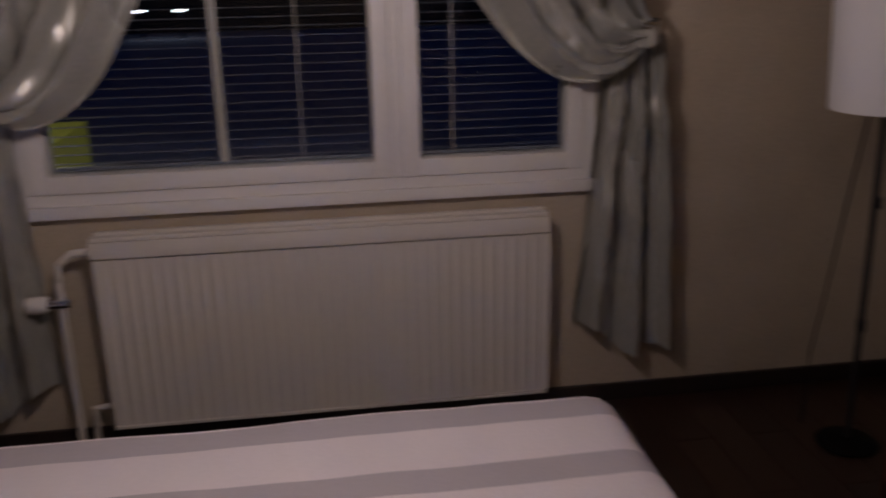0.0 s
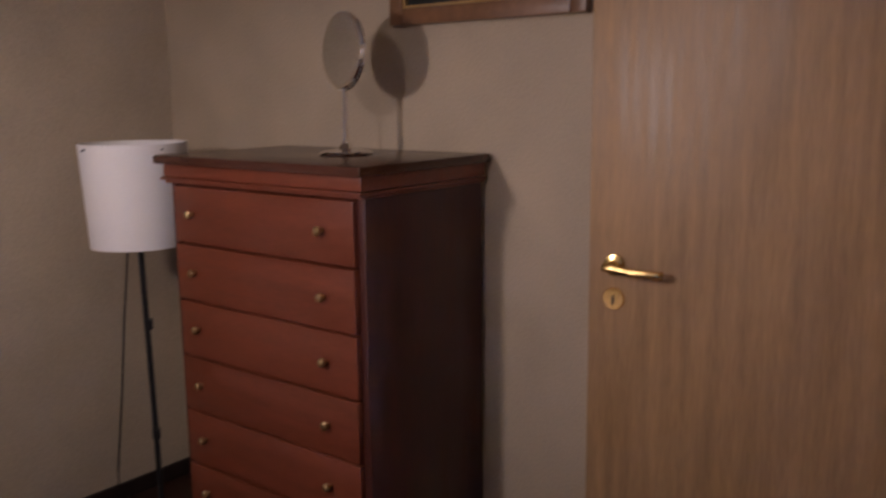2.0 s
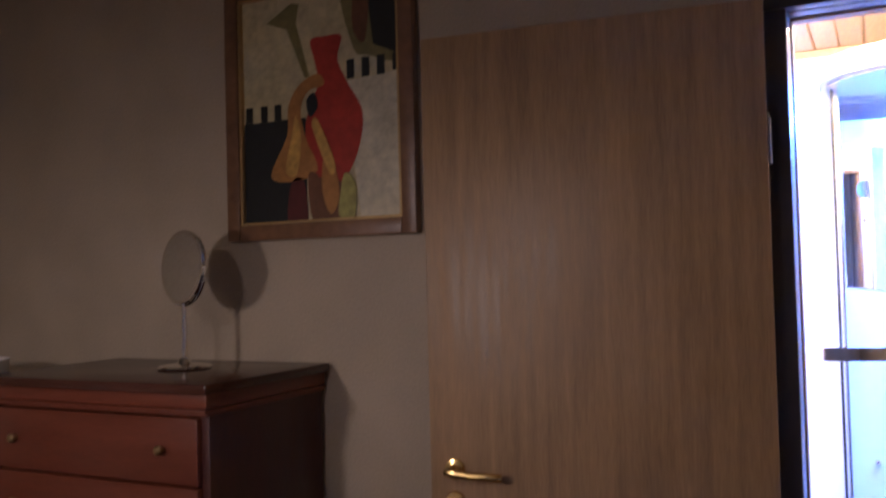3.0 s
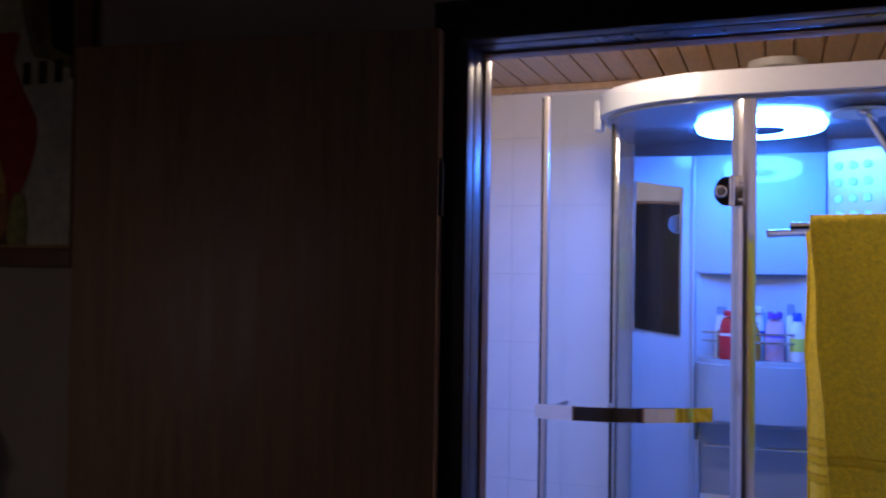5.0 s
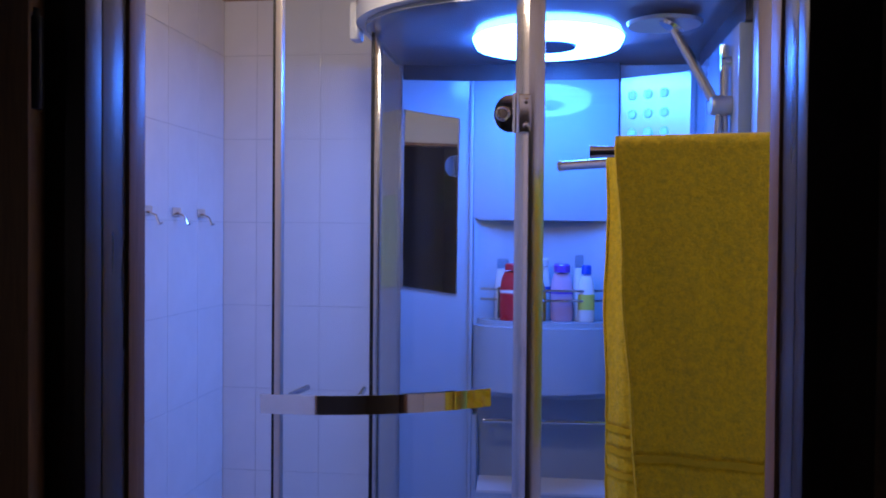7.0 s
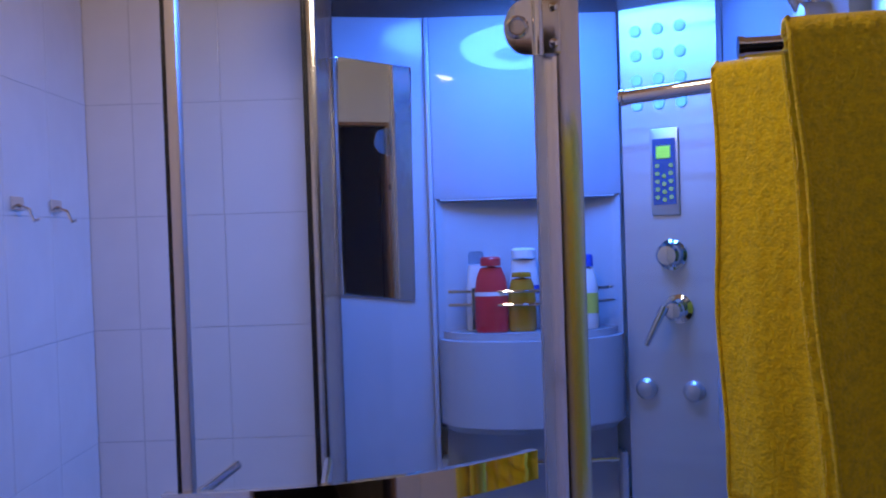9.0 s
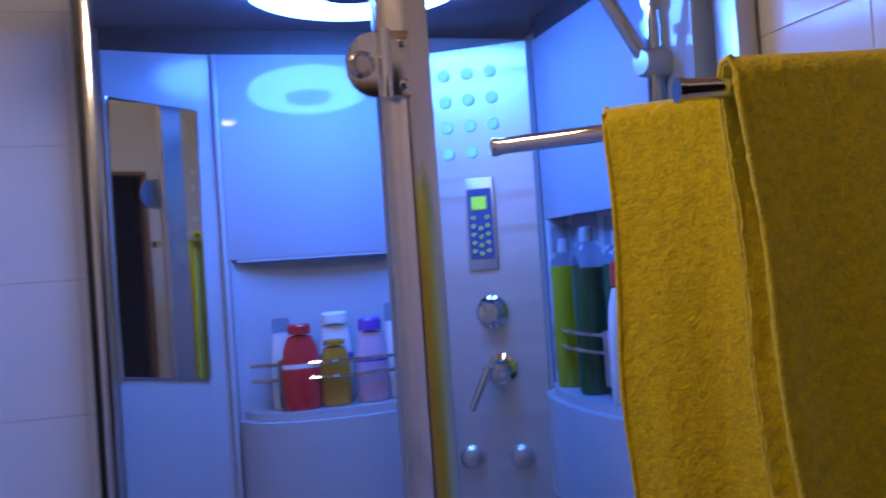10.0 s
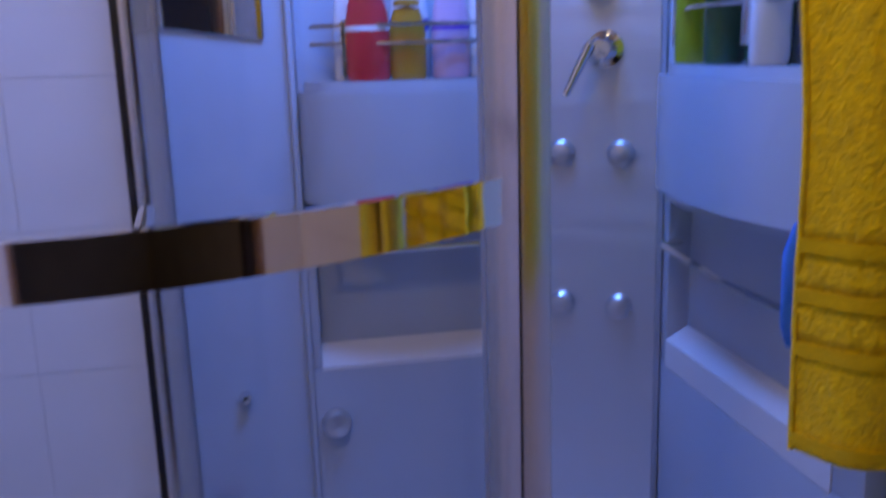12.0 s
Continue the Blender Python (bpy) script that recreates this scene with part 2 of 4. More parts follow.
structure("wall_west", boxes((W - 0.2, W, S, WY0, 0, H), (W - 0.2, W, WY1, N, 0, H), (W - 0.2, W, WY0, WY1, 0, WZ0), (W - 0.2, W, WY0, WY1, WZ1, H)),
          WALLPAPER, "beige textured wallpaper wall with the window")
structure("wall_north", boxes((W, DX0 - 0.012, N, N + T, 0, H), (DX1 + 0.012, E, N, N + T, 0, H), (DX0 - 0.012, DX1 + 0.012, N, N + T, DZ + 0.012, H)),
          WALLPAPER, "beige textured wallpaper wall with the doorway")
structure("wall_east", boxes((E, E + 0.1, S, N + T, 0, H)), WALLPAPER, "beige textured wallpaper wall")
structure("wall_south", boxes((W - 0.2, E + 0.1, S - 0.1, S, 0, H)), WALLPAPER, "beige textured wallpaper wall")
structure("ceiling", boxes((W - 0.2, E + 0.1, S - 0.1, N + T, H, H + 0.1)), CEIL, "off-white painted bedroom ceiling")
floor = structure("floor", boxes((W, E, S, N, -0.1, -0.012)), DARKWOOD, "dark brown laminate plank floor")
structure("baseboard", boxes((W, W + 0.015, S, N - 0.015, 0, 0.06), r=0.003), DARKWOOD, "dark brown wooden baseboard along the window wall")
structure("baseboard", boxes((W, DX0 - 0.075, N - 0.015, N, 0, 0.06), r=0.003), DARKWOOD, "dark brown wooden baseboard along the doorway wall")

# ---- bathroom shell ----
structure("wall_bath_west", boxes((BW - 0.1, BW - 0.0016, N + T, BN + 0.1, 0, BH)), GROUT, "white tiled bathroom wall with hooks")
structure("wall_bath_north", boxes((BW - 0.1, BE + 0.1, BN + 0.0016, BN + 0.1, 0, BH)), GROUT, "white tiled bathroom wall behind the shower cabin")
structure("wall_bath_east", boxes((BE + 0.0016, BE + 0.1, N + T, BN + 0.0016, 0, BH)), GROUT, "white tiled bathroom wall beside the towels")
structure("wall_bath_south", boxes((BW - 0.008, DX0 - 0.012, N + T, N + T + 0.012, 0, BH), (DX1 + 0.012, BE + 0.008, N + T, N + T + 0.012, 0, BH),
                                   (DX0 - 0.012, DX1 + 0.012, N + T, N + T + 0.012, DZ + 0.012, BH)), TILE, "cream tiled bathroom wall round the doorway")
structure("floor_bath", boxes((BW - 0.008, BE + 0.008, N, BN + 0.008, -0.1, 0.0)), GROUT, "grey tiled bathroom floor")
bm = bmesh.new()
x = BW - 0.008
while x < BE:
    box(bm, x + 0.003, min(x + 0.092, BE + 0.008), N + T + 0.012, BN + 0.008, BH, BH + 0.02, r=0.004)
    x += 0.095
box(bm, BW - 0.1, BE + 0.1, N + T, BN + 0.1, BH + 0.018, BH + 0.1)
structure("ceiling_bath", bm, BOARD, "pine board ceiling of the bathroom", smooth=0)
structure("trim", boxes((BW - 0.004, BE, BN - 0.022, BN - 0.001, BH - 0.03, BH - 0.001), r=0.004), BOARD, "pine cornice strip under the board ceiling")

# ---- door frame and door ----
frame_1 = thing("door_frame", (0.38, -0.02, 0), "dark stained door frame with a light wood liner", "door frame", kind="structure")
part("casing", boxes((-0.082, -0.012, -0.04, -0.002, 0, DZ), r=0.004), DARKWOOD, frame_1)
part("casing", boxes((0.76, 0.832, -0.04, -0.002, 0, DZ), r=0.004), DARKWOOD, frame_1)
part("head_casing", boxes((-0.082, 0.832, -0.042, -0.002, DZ + 0.001, 2.147), r=0.004), DARKWOOD, frame_1)
part("jamb", boxes((-0.024, -0.012, -0.001, 0.055, 0, DZ), r=0.002), LACQUER, frame_1)
part("jamb", boxes((0.76, 0.771, -0.001, 0.055, 0, DZ), r=0.002), LACQUER, frame_1)
part("head_jamb", boxes((-0.024, 0.771, -0.001, 0.055, DZ, DZ + 0.01), r=0.002), LACQUER, frame_1)
part("liner", boxes((-0.024, -0.008, 0.056, 0.1, 0, DZ - 0.006), r=0.003), LINER, frame_1, "brown wooden liner")
part("liner", boxes((0.756, 0.771, 0.056, 0.1, 0, DZ - 0.006), r=0.003), LINER, frame_1, "brown wooden liner")
part("head_liner", boxes((-0.024, 0.771, 0.056, 0.1, DZ - 0.005, DZ + 0.01), r=0.003), LINER, frame_1, "brown wooden liner")
part("threshold", boxes((-0.01, 0.758, -0.04, 0.1, 0.0, 0.018), r=0.004), PINE, frame_1, "worn wooden threshold")

door_1 = thing("door_1", (-0.45, -0.1, 0), "open oak veneer door leaf standing back against the wall", "door", kind="structure")
LEAF = pose(-0.056, -0.062, 0, 0, 0, 6.6)


def leaf_part(name, bm, material, parent, label=""):
    bmesh.ops.transform(bm, matrix=LEAF, verts=bm.verts)
    return part(name, bm, material, parent, label)


leaf = leaf_part("leaf", boxes((-0.785, 0.0, -0.02, 0.02, 0.02, 2.085), r=0.003), OAK, door_1)
bm = lathe([(0.001, 0), (0.023, 0), (0.025, 0.003), (0.024, 0.008), (0.012, 0.011), (0.009, 0.045), (0.001, 0.046)], (-0.723, -0.02, 1.05), (0, -1, 0))
lever = leaf_part("door_handle", bm, BRASS, door_1, "polished brass lever handle")
leaf_part("lever", tube([(-0.733, -0.06, 1.05), (-0.723, -0.064, 1.05), (-0.7, -0.064, 1.047), (-0.67, -0.062, 1.043), (-0.63, -0.06, 1.043), (-0.612, -0.056, 1.041), (-0.606, -0.048, 1.04)], 0.0095), BRASS, lever)
rose = leaf_part("key_rose", lathe([(0.001, 0), (0.024, 0), (0.026, 0.003), (0.024, 0.007), (0.001, 0.008)], (-0.723, -0.02, 0.972), (0, -1, 0)), BRASS, door_1, "round brass keyhole rose")
leaf_part("keyhole", boxes((-0.7255, -0.7205, -0.0296, -0.0285, 0.96, 0.98)), RUBBER, rose)
for z in (0.25, 1.78):
    part("hinge", rod(rod(bmesh.new(), (-0.058, -0.066, z - 0.05), (-0.058, -0.066, z + 0.05), 0.011), (-0.058, -0.066, z + 0.05), (-0.058, -0.066, z + 0.06), 0.007), BLACKMETAL, door_1, "dark steel hinge")

# ---- window ----
window = thing("window_1", (W, -1.91, WZ0), "white painted two-pane window on a dark night outside", "window", kind="structure")
F = W + 0.012
part("window_frame", boxes((W - 0.11, F, WY0, -2.705, WZ0, WZ1), (W - 0.11, F, -1.12, WY1, WZ0, WZ1), (W - 0.11, F, -2.705, -1.12, WZ0, 0.785), (W - 0.11, F, -2.705, -1.12, 2.01, WZ1), (W - 0.11, F, -1.69, -1.66, 0.785, 2.01), r=0.003), WHITEPAINT, window)
for y0, y1 in ((-2.704, -1.691), (-1.659, -1.121)):
    b0, b1 = (0.06 if y0 < -2 else 0.05), 0.052
    sash = part("sash", boxes((W - 0.07, F + 0.006, y0, y0 + b0, 0.786, 2.009), (W - 0.07, F + 0.006, y1 - b1, y1, 0.786, 2.009), (W - 0.07, F + 0.006, y0 + b0, y1 - b1, 0.786, 0.836), (W - 0.07, F + 0.006, y0 + b0, y1 - b1, 1.95, 2.009), r=0.004), WHITEPAINT, window)
    glass = part("pane", boxes((W - 0.03, W - 0.024, y0 + b0, y1 - b1, 0.836, 1.95)), PANE, sash)
    glass.visible_shadow = False
    part("pull", boxes((F + 0.006, F + 0.012, y0 + 0.02, y0 + 0.032, 0.98, 1.06), r=0.002), WHITEPAINT, sash)
part("window_sill", boxes((W + 0.001, W + 0.028, WY0 - 0.01, WY1 + 0.01, 0.716, 0.752), r=0.005), WHITEPAINT, window)

blind_metal = mat("blind_slat_grey", (0.16, 0.17, 0.2), 0.4, vary=0.1)
TAPE = mat("blind_tape", (0.5, 0.44, 0.36), 0.8)
for y0, y1 in ((-2.64, -1.745), (-1.605, -1.175)):
    blind = thing("window_blind", (W - 0.055, (y0 + y1) / 2, 0.84), "lowered venetian blind with open slats behind the glass", "blind", "window blinds")
    slat = mesh_of("slat", boxes((W - 0.068, W - 0.046, y0, y1, -0.0004, 0.0004)), blind_metal)
    for k in range(42):
        ob = new("slat", slat)
        ob.parent = blind
        ob.matrix_parent_inverse = blind.matrix_world.inverted()
        ob.location = (0, 0, 0.856 + 0.026 * k)
    part("bottom_rail", boxes((W - 0.07, W - 0.044, y0, y1, 0.838, 0.848), r=0.002), blind_metal, blind)
    part("head_rail", boxes((W - 0.072, W - 0.042, y0, y1, 1.948, 1.985), r=0.002), blind_metal, blind)
    for y in ((y0 + 0.47, y1 - 0.2) if y0 < -2 else (y0 + 0.1,)):
        part("ladder_tape", boxes((W - 0.0445, W - 0.0432, y - (0.012 if y < -2 else 0.002), y + (0.012 if y < -2 else 0.002), 0.845, 1.96)), TAPE, blind)

# ---- outside ----
SNOW = mat("night_snow", (0.3, 0.33, 0.42), 0.9, vary=0.3, scale=0.6, fine=5)
NIGHT = mat("night_woods", (0.01, 0.012, 0.02), 0.9)
LAMPGLOW = mat("street_lamp_glow", (0.8, 0.8, 0.8), 0.5, emit=(0.85, 0.9, 1.0), power=20)
# YGLOW: emission that stands for a patch of yellow light on the ground
YGLOW = mat("yellow_patch_glow", (0.5, 0.5, 0.1), 0.5, emit=(0.75, 0.7, 0.1), power=0.22)
structure("ground", boxes((-60, W - 0.2, -60, 40, -0.75, -0.7)), SNOW, "snowy ground outside at night")
single("hedge", boxes((-34, -33, -60, 40, -0.7, 2.2), (-33.4, -32.6, -26, -9, 2.2, 4.0)), NIGHT, "dark far woods at night", "trees", kind="stuff")
for y in (-6.1, -4.9):
    post = thing("street_lamp", (-30, y - 1.0, -0.7), "far street lamp with a bright white head", "street lamp", "street lamps")
    part("pole", rod(bmesh.new(), (-30, y - 1.0, -0.7), (-30, y - 1.0, 0.15), 0.05), NIGHT, post)
    part("head", boxes((-30.1, -29.9, y - 1.2, y - 0.85, 0.15, 0.19), r=0.01), LAMPGLOW, post)
# made-up glowing block in place of the yellow light patch
shed = single("yellow_glow_block", boxes((-9.5, -8.2, -5.0, -4.2, -0.7, -0.06)), YGLOW, "low glowing block added for a yellow patch of light outside", "shed")
# warm fill without a fixture, added to brighten the snow by the window
yard = bulb("yard_fill_light", (-7.5, -4.2, 1.6), 60, (1.0, 0.85, 0.5), 0.1)

# ---- curtains ----
def curtain(name, inner, mid, outer, tie, hem_a, hem_b, flip):
    """A curtain drawn aside in a swag to a hook, with a loose tail below."""
    cur = thing(name, (W + 0.06, tie[0], 0.2), "silver grey satin curtain tied back at the side", "curtain", "curtains")

    def drape(u, v):
        w = u + 0.035 * noise.noise((u * 4, v * 3, flip * 2.0))
        top = (inner[0] * (1 - u) + outer[0] * u, inner[1])
        ctl = (mid[0] * (1 - u) + outer[0] * u, mid[1] * (1 - u) ** 1.2 + 1.24 * (1 - (1 - u) ** 1.2))
        end = (tie[0] + flip * 0.015 * u, tie[1] - 0.05 + 0.08 * u)
        y = (1 - v) ** 2 * top[0] + 2 * v * (1 - v) * ctl[0] + v * v * end[0]
        z = (1 - v) ** 2 * top[1] + 2 * v * (1 - v) * ctl[1] + v * v * end[1]
        fold = 1.0 - 2.2 * abs(math.sin(w * 2.3 * math.tau + 1.6 * v)) ** 0.8 + 0.4 * math.sin(w * 8.3 * math.tau - 2 * v + 1)
        deep = 0.042 * (1.1 - 0.4 * v) * fold + 0.05 * math.sin(math.pi * u) * v * (1 - v) * 2 + (0.055 * noise.noise((u * 5, v * 8, flip)) + 0.03 * abs(noise.noise((u * 11 + v * 6, v * 14, flip + 2)))) * math.sin(math.pi * v)
        return Vector((W + 0.12 + deep, y, z + 0.02 * math.sin(w * 5.2 * math.tau + 2.2) * math.sin(v * math.pi)))

    def tail(u, v):
        w = u + 0.04 * noise.noise((u * 3, v * 3, flip * 5.0))
        end = tie[0] + flip * (0.14 * (u - 0.62))
        foot = hem_a[0] * (1 - u) + hem_b[0] * u
        y = end + (foot - end) * (v ** 0.7)
        z = (tie[1] - 0.05 + 0.05 * u) * (1 - v) + (hem_a[1] * (1 - u) + hem_b[1] * u + 0.03 * math.sin(u * 9)) * v
        fold = 1.0 - 2.1 * abs(math.sin(w * 1.45 * math.tau + 0.7 * v + 0.5)) ** 0.8 + 0.35 * math.sin(w * 6.3 * math.tau + 2 * v)
        deep = (0.022 + 0.022 * v) * fold + (0.03 * noise.noise((u * 7, v * 6, 7 + flip)) + 0.013 * noise.noise((u * 16, v * 14, 9 + flip))) * (1 - 0.4 * v)
        return Vector((W + 0.075 + deep, y, z))

    part("drape", sheet(drape, 120, 44), SATIN, cur, smooth=60)
    part("tail", sheet(tail, 80, 44), SATIN, cur, smooth=60)
    part("tie_back", sheet(lambda u, v: Vector((W + 0.09 + 0.075 * math.sin(math.pi * u), tie[0] - flip * 0.035 * (1 - u) + flip * 0.05 * u, tie[1] - 0.055 + 0.05 * v + 0.03 * u)), 16, 6, 0.003), SATIN, cur, "satin tie-back band", smooth=60)
    part("hook", tube([(W + 0.002, tie[0] + flip * 0.055, tie[1] + 0.02), (W + 0.05, tie[0] + flip * 0.06, tie[1] + 0.022), (W + 0.085, tie[0] + flip * 0.03, tie[1] + 0.025)], 0.006), BLACKMETAL, cur, "dark metal tie-back hook")
    return cur


curtain("curtain", (-1.9, 2.28), (-1.37, 0.7), (-1.08, 2.28), (-0.985, 1.19), (-1.15, 0.28), (-0.82, 0.165), 1)
curtain("curtain", (-1.95, 2.28), (-2.45, 0.62), (-2.76, 2.28), (-2.8, 1.12), (-2.68, 0.2), (-3.02, 0.14), -1)
single("curtain_rod", rod(rod(rod(bmesh.new(), (W + 0.12, -3.2, 2.3), (W + 0.12, -0.7, 2.3), 0.012), (W, -3.1, 2.3), (W + 0.12, -3.1, 2.3), 0.008), (W, -0.8, 2.3), (W + 0.12, -0.8, 2.3), 0.008), BLACKMETAL, "dark metal curtain rod over the window", "curtain rod")

# ---- radiator ----
rad = thing("radiator", (W + 0.06, -1.895, 0.1), "cream panel radiator with fine vertical flutes under the window", "radiator")
RX, RY0, RY1 = W + 0.105, -2.54, -1.247


def flutes(u, v):
    y = RY0 + (RY1 - RY0) * u
    edge = min(u, 1 - u) * (RY1 - RY0)
    k = 0.006 * max(0.0, math.sin(u * (RY1 - RY0) / 0.0333 * math.tau)) if edge > 0.02 and 0.05 < v < 0.95 else 0.0
    return Vector((RX - k, y, 0.108 + 0.507 * v))


bm = sheet(flutes, 320, 12)
box(bm, W + 0.035, RX - 0.008, RY0, RY1, 0.108, 0.612, r=0.004)
part("panel", bm, RADPAINT, rad, smooth=40)
part("top_grille", boxes((W + 0.03, RX + 0.004, RY0 - 0.004, RY1 + 0.004, 0.618, 0.668), (W + 0.035, W + 0.055, RY0, RY1, 0.668, 0.682), (RX - 0.03, RX + 0.002, RY0, RY1, 0.668, 0.68), r=0.005), RADPAINT, rad)
part("side_cover", boxes((W + 0.03, RX + 0.002, RY1, RY1 + 0.006, 0.11, 0.617), r=0.002), RADPAINT, rad)
part("bottom_edge", boxes((W + 0.032, RX + 0.006, RY0, RY1, 0.098, 0.107), r=0.002), RADPAINT, rad)
part("bracket", boxes((W, W + 0.036, -2.3, -2.27, 0.15, 0.6)), RADPAINT, rad)
part("bracket", boxes((W, W + 0.036, -1.5, -1.47, 0.15, 0.6)), RADPAINT, rad)
part("pipe", tube([(W + 0.07, -2.53, 0.635), (W + 0.07, -2.6, 0.63), (W + 0.07, -2.635, 0.6), (W + 0.07, -2.645, 0.55), (W + 0.07, -2.645, 0.0)], 0.011), RADPAINT, rad)
part("pipe", tube([(W + 0.05, -2.53, 0.15), (W + 0.05, -2.6, 0.145), (W + 0.05, -2.61, 0.0)], 0.011), RADPAINT, rad)
valve = part("valve", rod(bmesh.new(), (W + 0.07, -2.62, 0.485), (W + 0.07, -2.68, 0.485), 0.016), CHROME, rad, "metal radiator valve")
part("thermostat_knob", lathe([(0.001, 0), (0.02, 0), (0.025, 0.01), (0.025, 0.05), (0.02, 0.06), (0.001, 0.062)], (W + 0.07, -2.68, 0.485), (0, -1, 0)), WHITEPAINT, valve, "white thermostat knob")

# ---- bed ----
bed = thing("bed", (-1.08, -2.4, 0), "bed with a grey and white striped duvet cover", "bed")
BX0, BX1, BY0, BY1 = -1.79, -0.36, -3.55, -1.37
part("bed_base", boxes((BX0 + 0.04, BX1 - 0.04, BY0 + 0.04, BY1 - 0.04, 0.1, 0.3), r=0.02), DARKWOOD, bed, "dark wooden bed base")
for x in (BX0 + 0.1, BX1 - 0.1):
    for y in (BY0 + 0.1, BY1 - 0.1):
        part("leg", rod(bmesh.new(), (x, y, 0), (x, y, 0.1), 0.03), DARKWOOD, bed)
part("headboard", boxes((BX0, BX1, BY0 - 0.06, BY0, 0.0, 1.0), r=0.015), DARKWOOD, bed)
part("mattress", boxes((BX0 + 0.02, BX1 - 0.02, BY0 + 0.01, BY1 - 0.03, 0.3, 0.455), r=0.04), SHEET, bed)


def duvet_strip(x0, x1, first, last):
    """One stripe of the cover, over the top and down the foot end."""
    def f(u, v):
        x = x0 + (x1 - x0) * u
        s = v * 2.55
        flat = 2.1
        if s < flat:
            y, z = BY0 + 0.08 + s, 0.5
        elif s < flat + 0.09:
            a = (s - flat) / 0.09 * math.pi / 2
            y, z = BY0 + 0.08 + flat + 0.057 * math.sin(a), 0.5 - 0.057 * (1 - math.cos(a))
        else:
            y, z = BY0 + 0.08 + flat + 0.057, 0.443 - (s - flat - 0.09)
        edge = min(x - BX0, BX1 - x)
        if edge < 0.06:
            drop = 0.06 - math.sqrt(max(0.0, 0.0036 - (0.06 - edge) ** 2))
            z -= drop
            y -= drop * 0.6 if s > flat else 0
        z += 0.006 * noise.noise((x * 3.1, y * 2.7, 1.0)) + 0.003 * noise.noise((x * 9, y * 8, 3.0))
        return Vector((x, y, z))
    return sheet(f, 6, 90)


x, k = BX0, 0
widths = (0.14, 0.078)
while x < BX1 - 0.01:
    w = min(widths[k % 2] if k else 0.05, BX1 - x)
    part("duvet_stripe", duvet_strip(x, x + w, k == 0, False), STRIPE if k % 2 else SHEET, bed, "grey cotton stripe" if k % 2 else "white cotton stripe", smooth=80)
    x, k = x + w, k + 1
part("duvet_side", sheet(lambda u, v: Vector((BX0 - 0.004 * math.sin(v * 3), BY0 + 0.08 + 2.13 * u, 0.44 - 0.25 * v)), 60, 6, 0.01), STRIPE, bed, "grey hanging side of the duvet", smooth=60)
for x in (-1.45, -0.72):
    pil = thing("pillow", (x, -3.28, 0.5), "white cotton pillow on the bed", "pillow", "pillows")
    part("cover", sheet(lambda u, v, x=x: Vector((x - 0.3 + 0.6 * u, -3.5 + 0.42 * v, 0.51 + 0.1 * (math.sin(u * math.pi) * math.sin(v * math.pi)) ** 0.5)), 16, 12, 0.02), SHEET, pil, smooth=80)

# ---- dresser ----
dresser = thing("dresser", (-1.616, -0.27, 0), "tall red-brown wooden dresser with seven drawers", "dresser")
# sides, back and plinth carry the shade in their darker colour
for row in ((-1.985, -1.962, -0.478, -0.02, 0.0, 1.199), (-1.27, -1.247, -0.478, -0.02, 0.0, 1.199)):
    part("side_panel", boxes(row, r=0.002), MAHOGSHADED, dresser, "red-brown side panel, its colour darkened for shade")
part("back_panel", boxes((-1.961, -1.271, -0.04, -0.02, 0.06, 1.199)), MAHOGSHADED, dresser)
part("plinth", boxes((-1.962, -1.27, -0.47, -0.45, 0.0, 0.06), r=0.002), MAHOGSHADED, dresser)
part("moulding", boxes((-1.992, -1.24, -0.494, -0.016, 1.2, 1.207), r=0.002), MAHOG, dresser)
part("moulding", boxes((-2.0, -1.235, -0.505, -0.015, 1.208, 1.216), r=0.003), MAHOG, dresser)
bm = bmesh.new()
box(bm, -1.994, -1.238, -0.498, -0.014, 1.2165, 1.252, r=0.006)
part("cornice", bm, MAHOG, dresser, "moulded cornice under the top")
part("top", boxes((-2.012, -1.222, -0.518, -0.012, 1.2525, 1.277), r=0.007), mat("dark_polished_top", (0.07, 0.024, 0.014), 0.2, vary=0.3, scale=4, fine=30, stretch=(1, 9, 9)), dresser, "dark polished dresser top")
bm_knob = lathe([(0.001, 0.0), (0.006, 0.0), (0.005, 0.008), (0.011, 0.014), (0.0115, 0.02), (0.007, 0.025), (0.001, 0.026)], (0, 0, 0), (0, -1, 0), seg=16)
KNOB = mesh_of("knob", bm_knob, mat("dull_brass", (0.42, 0.3, 0.15), 0.42, metal=1.0, vary=0.2, scale=30))
for k in range(7):
    z0 = 0.0625 + 0.162 * (6 - k)
    dr = part("drawer", boxes((-1.9605, -1.2715, -0.492 - 0.002 * (k % 2), -0.06, z0 + 0.003, z0 + 0.159), r=0.005), MAHOG, dresser)
    for x in (-1.88, -1.376):
        ob = new("knob", KNOB)
        ob.parent = dr
        ob.location = (x, -0.491, z0 + 0.084)

# ---- vanity mirror on the dresser ----
vm = thing("vanity_mirror", (-1.535, -0.24, 1.277), "round chrome vanity mirror on a stand", "mirror")
part("base", lathe([(0.001, 0), (0.07, 0), (0.072, 0.004), (0.066, 0.009), (0.02, 0.016), (0.012, 0.03), (0.001, 0.031)], (-1.535, -0.24, 1.2775)), CHROME, vm)
part("stem", rod(bmesh.new(), (-1.535, -0.24, 1.3), (-1.535, -0.24, 1.455), 0.007), CHROME, vm)
tilt = Vector((-0.26, -0.97, 0.06)).normalized()
C = Vector((-1.535, -0.24, 1.55))
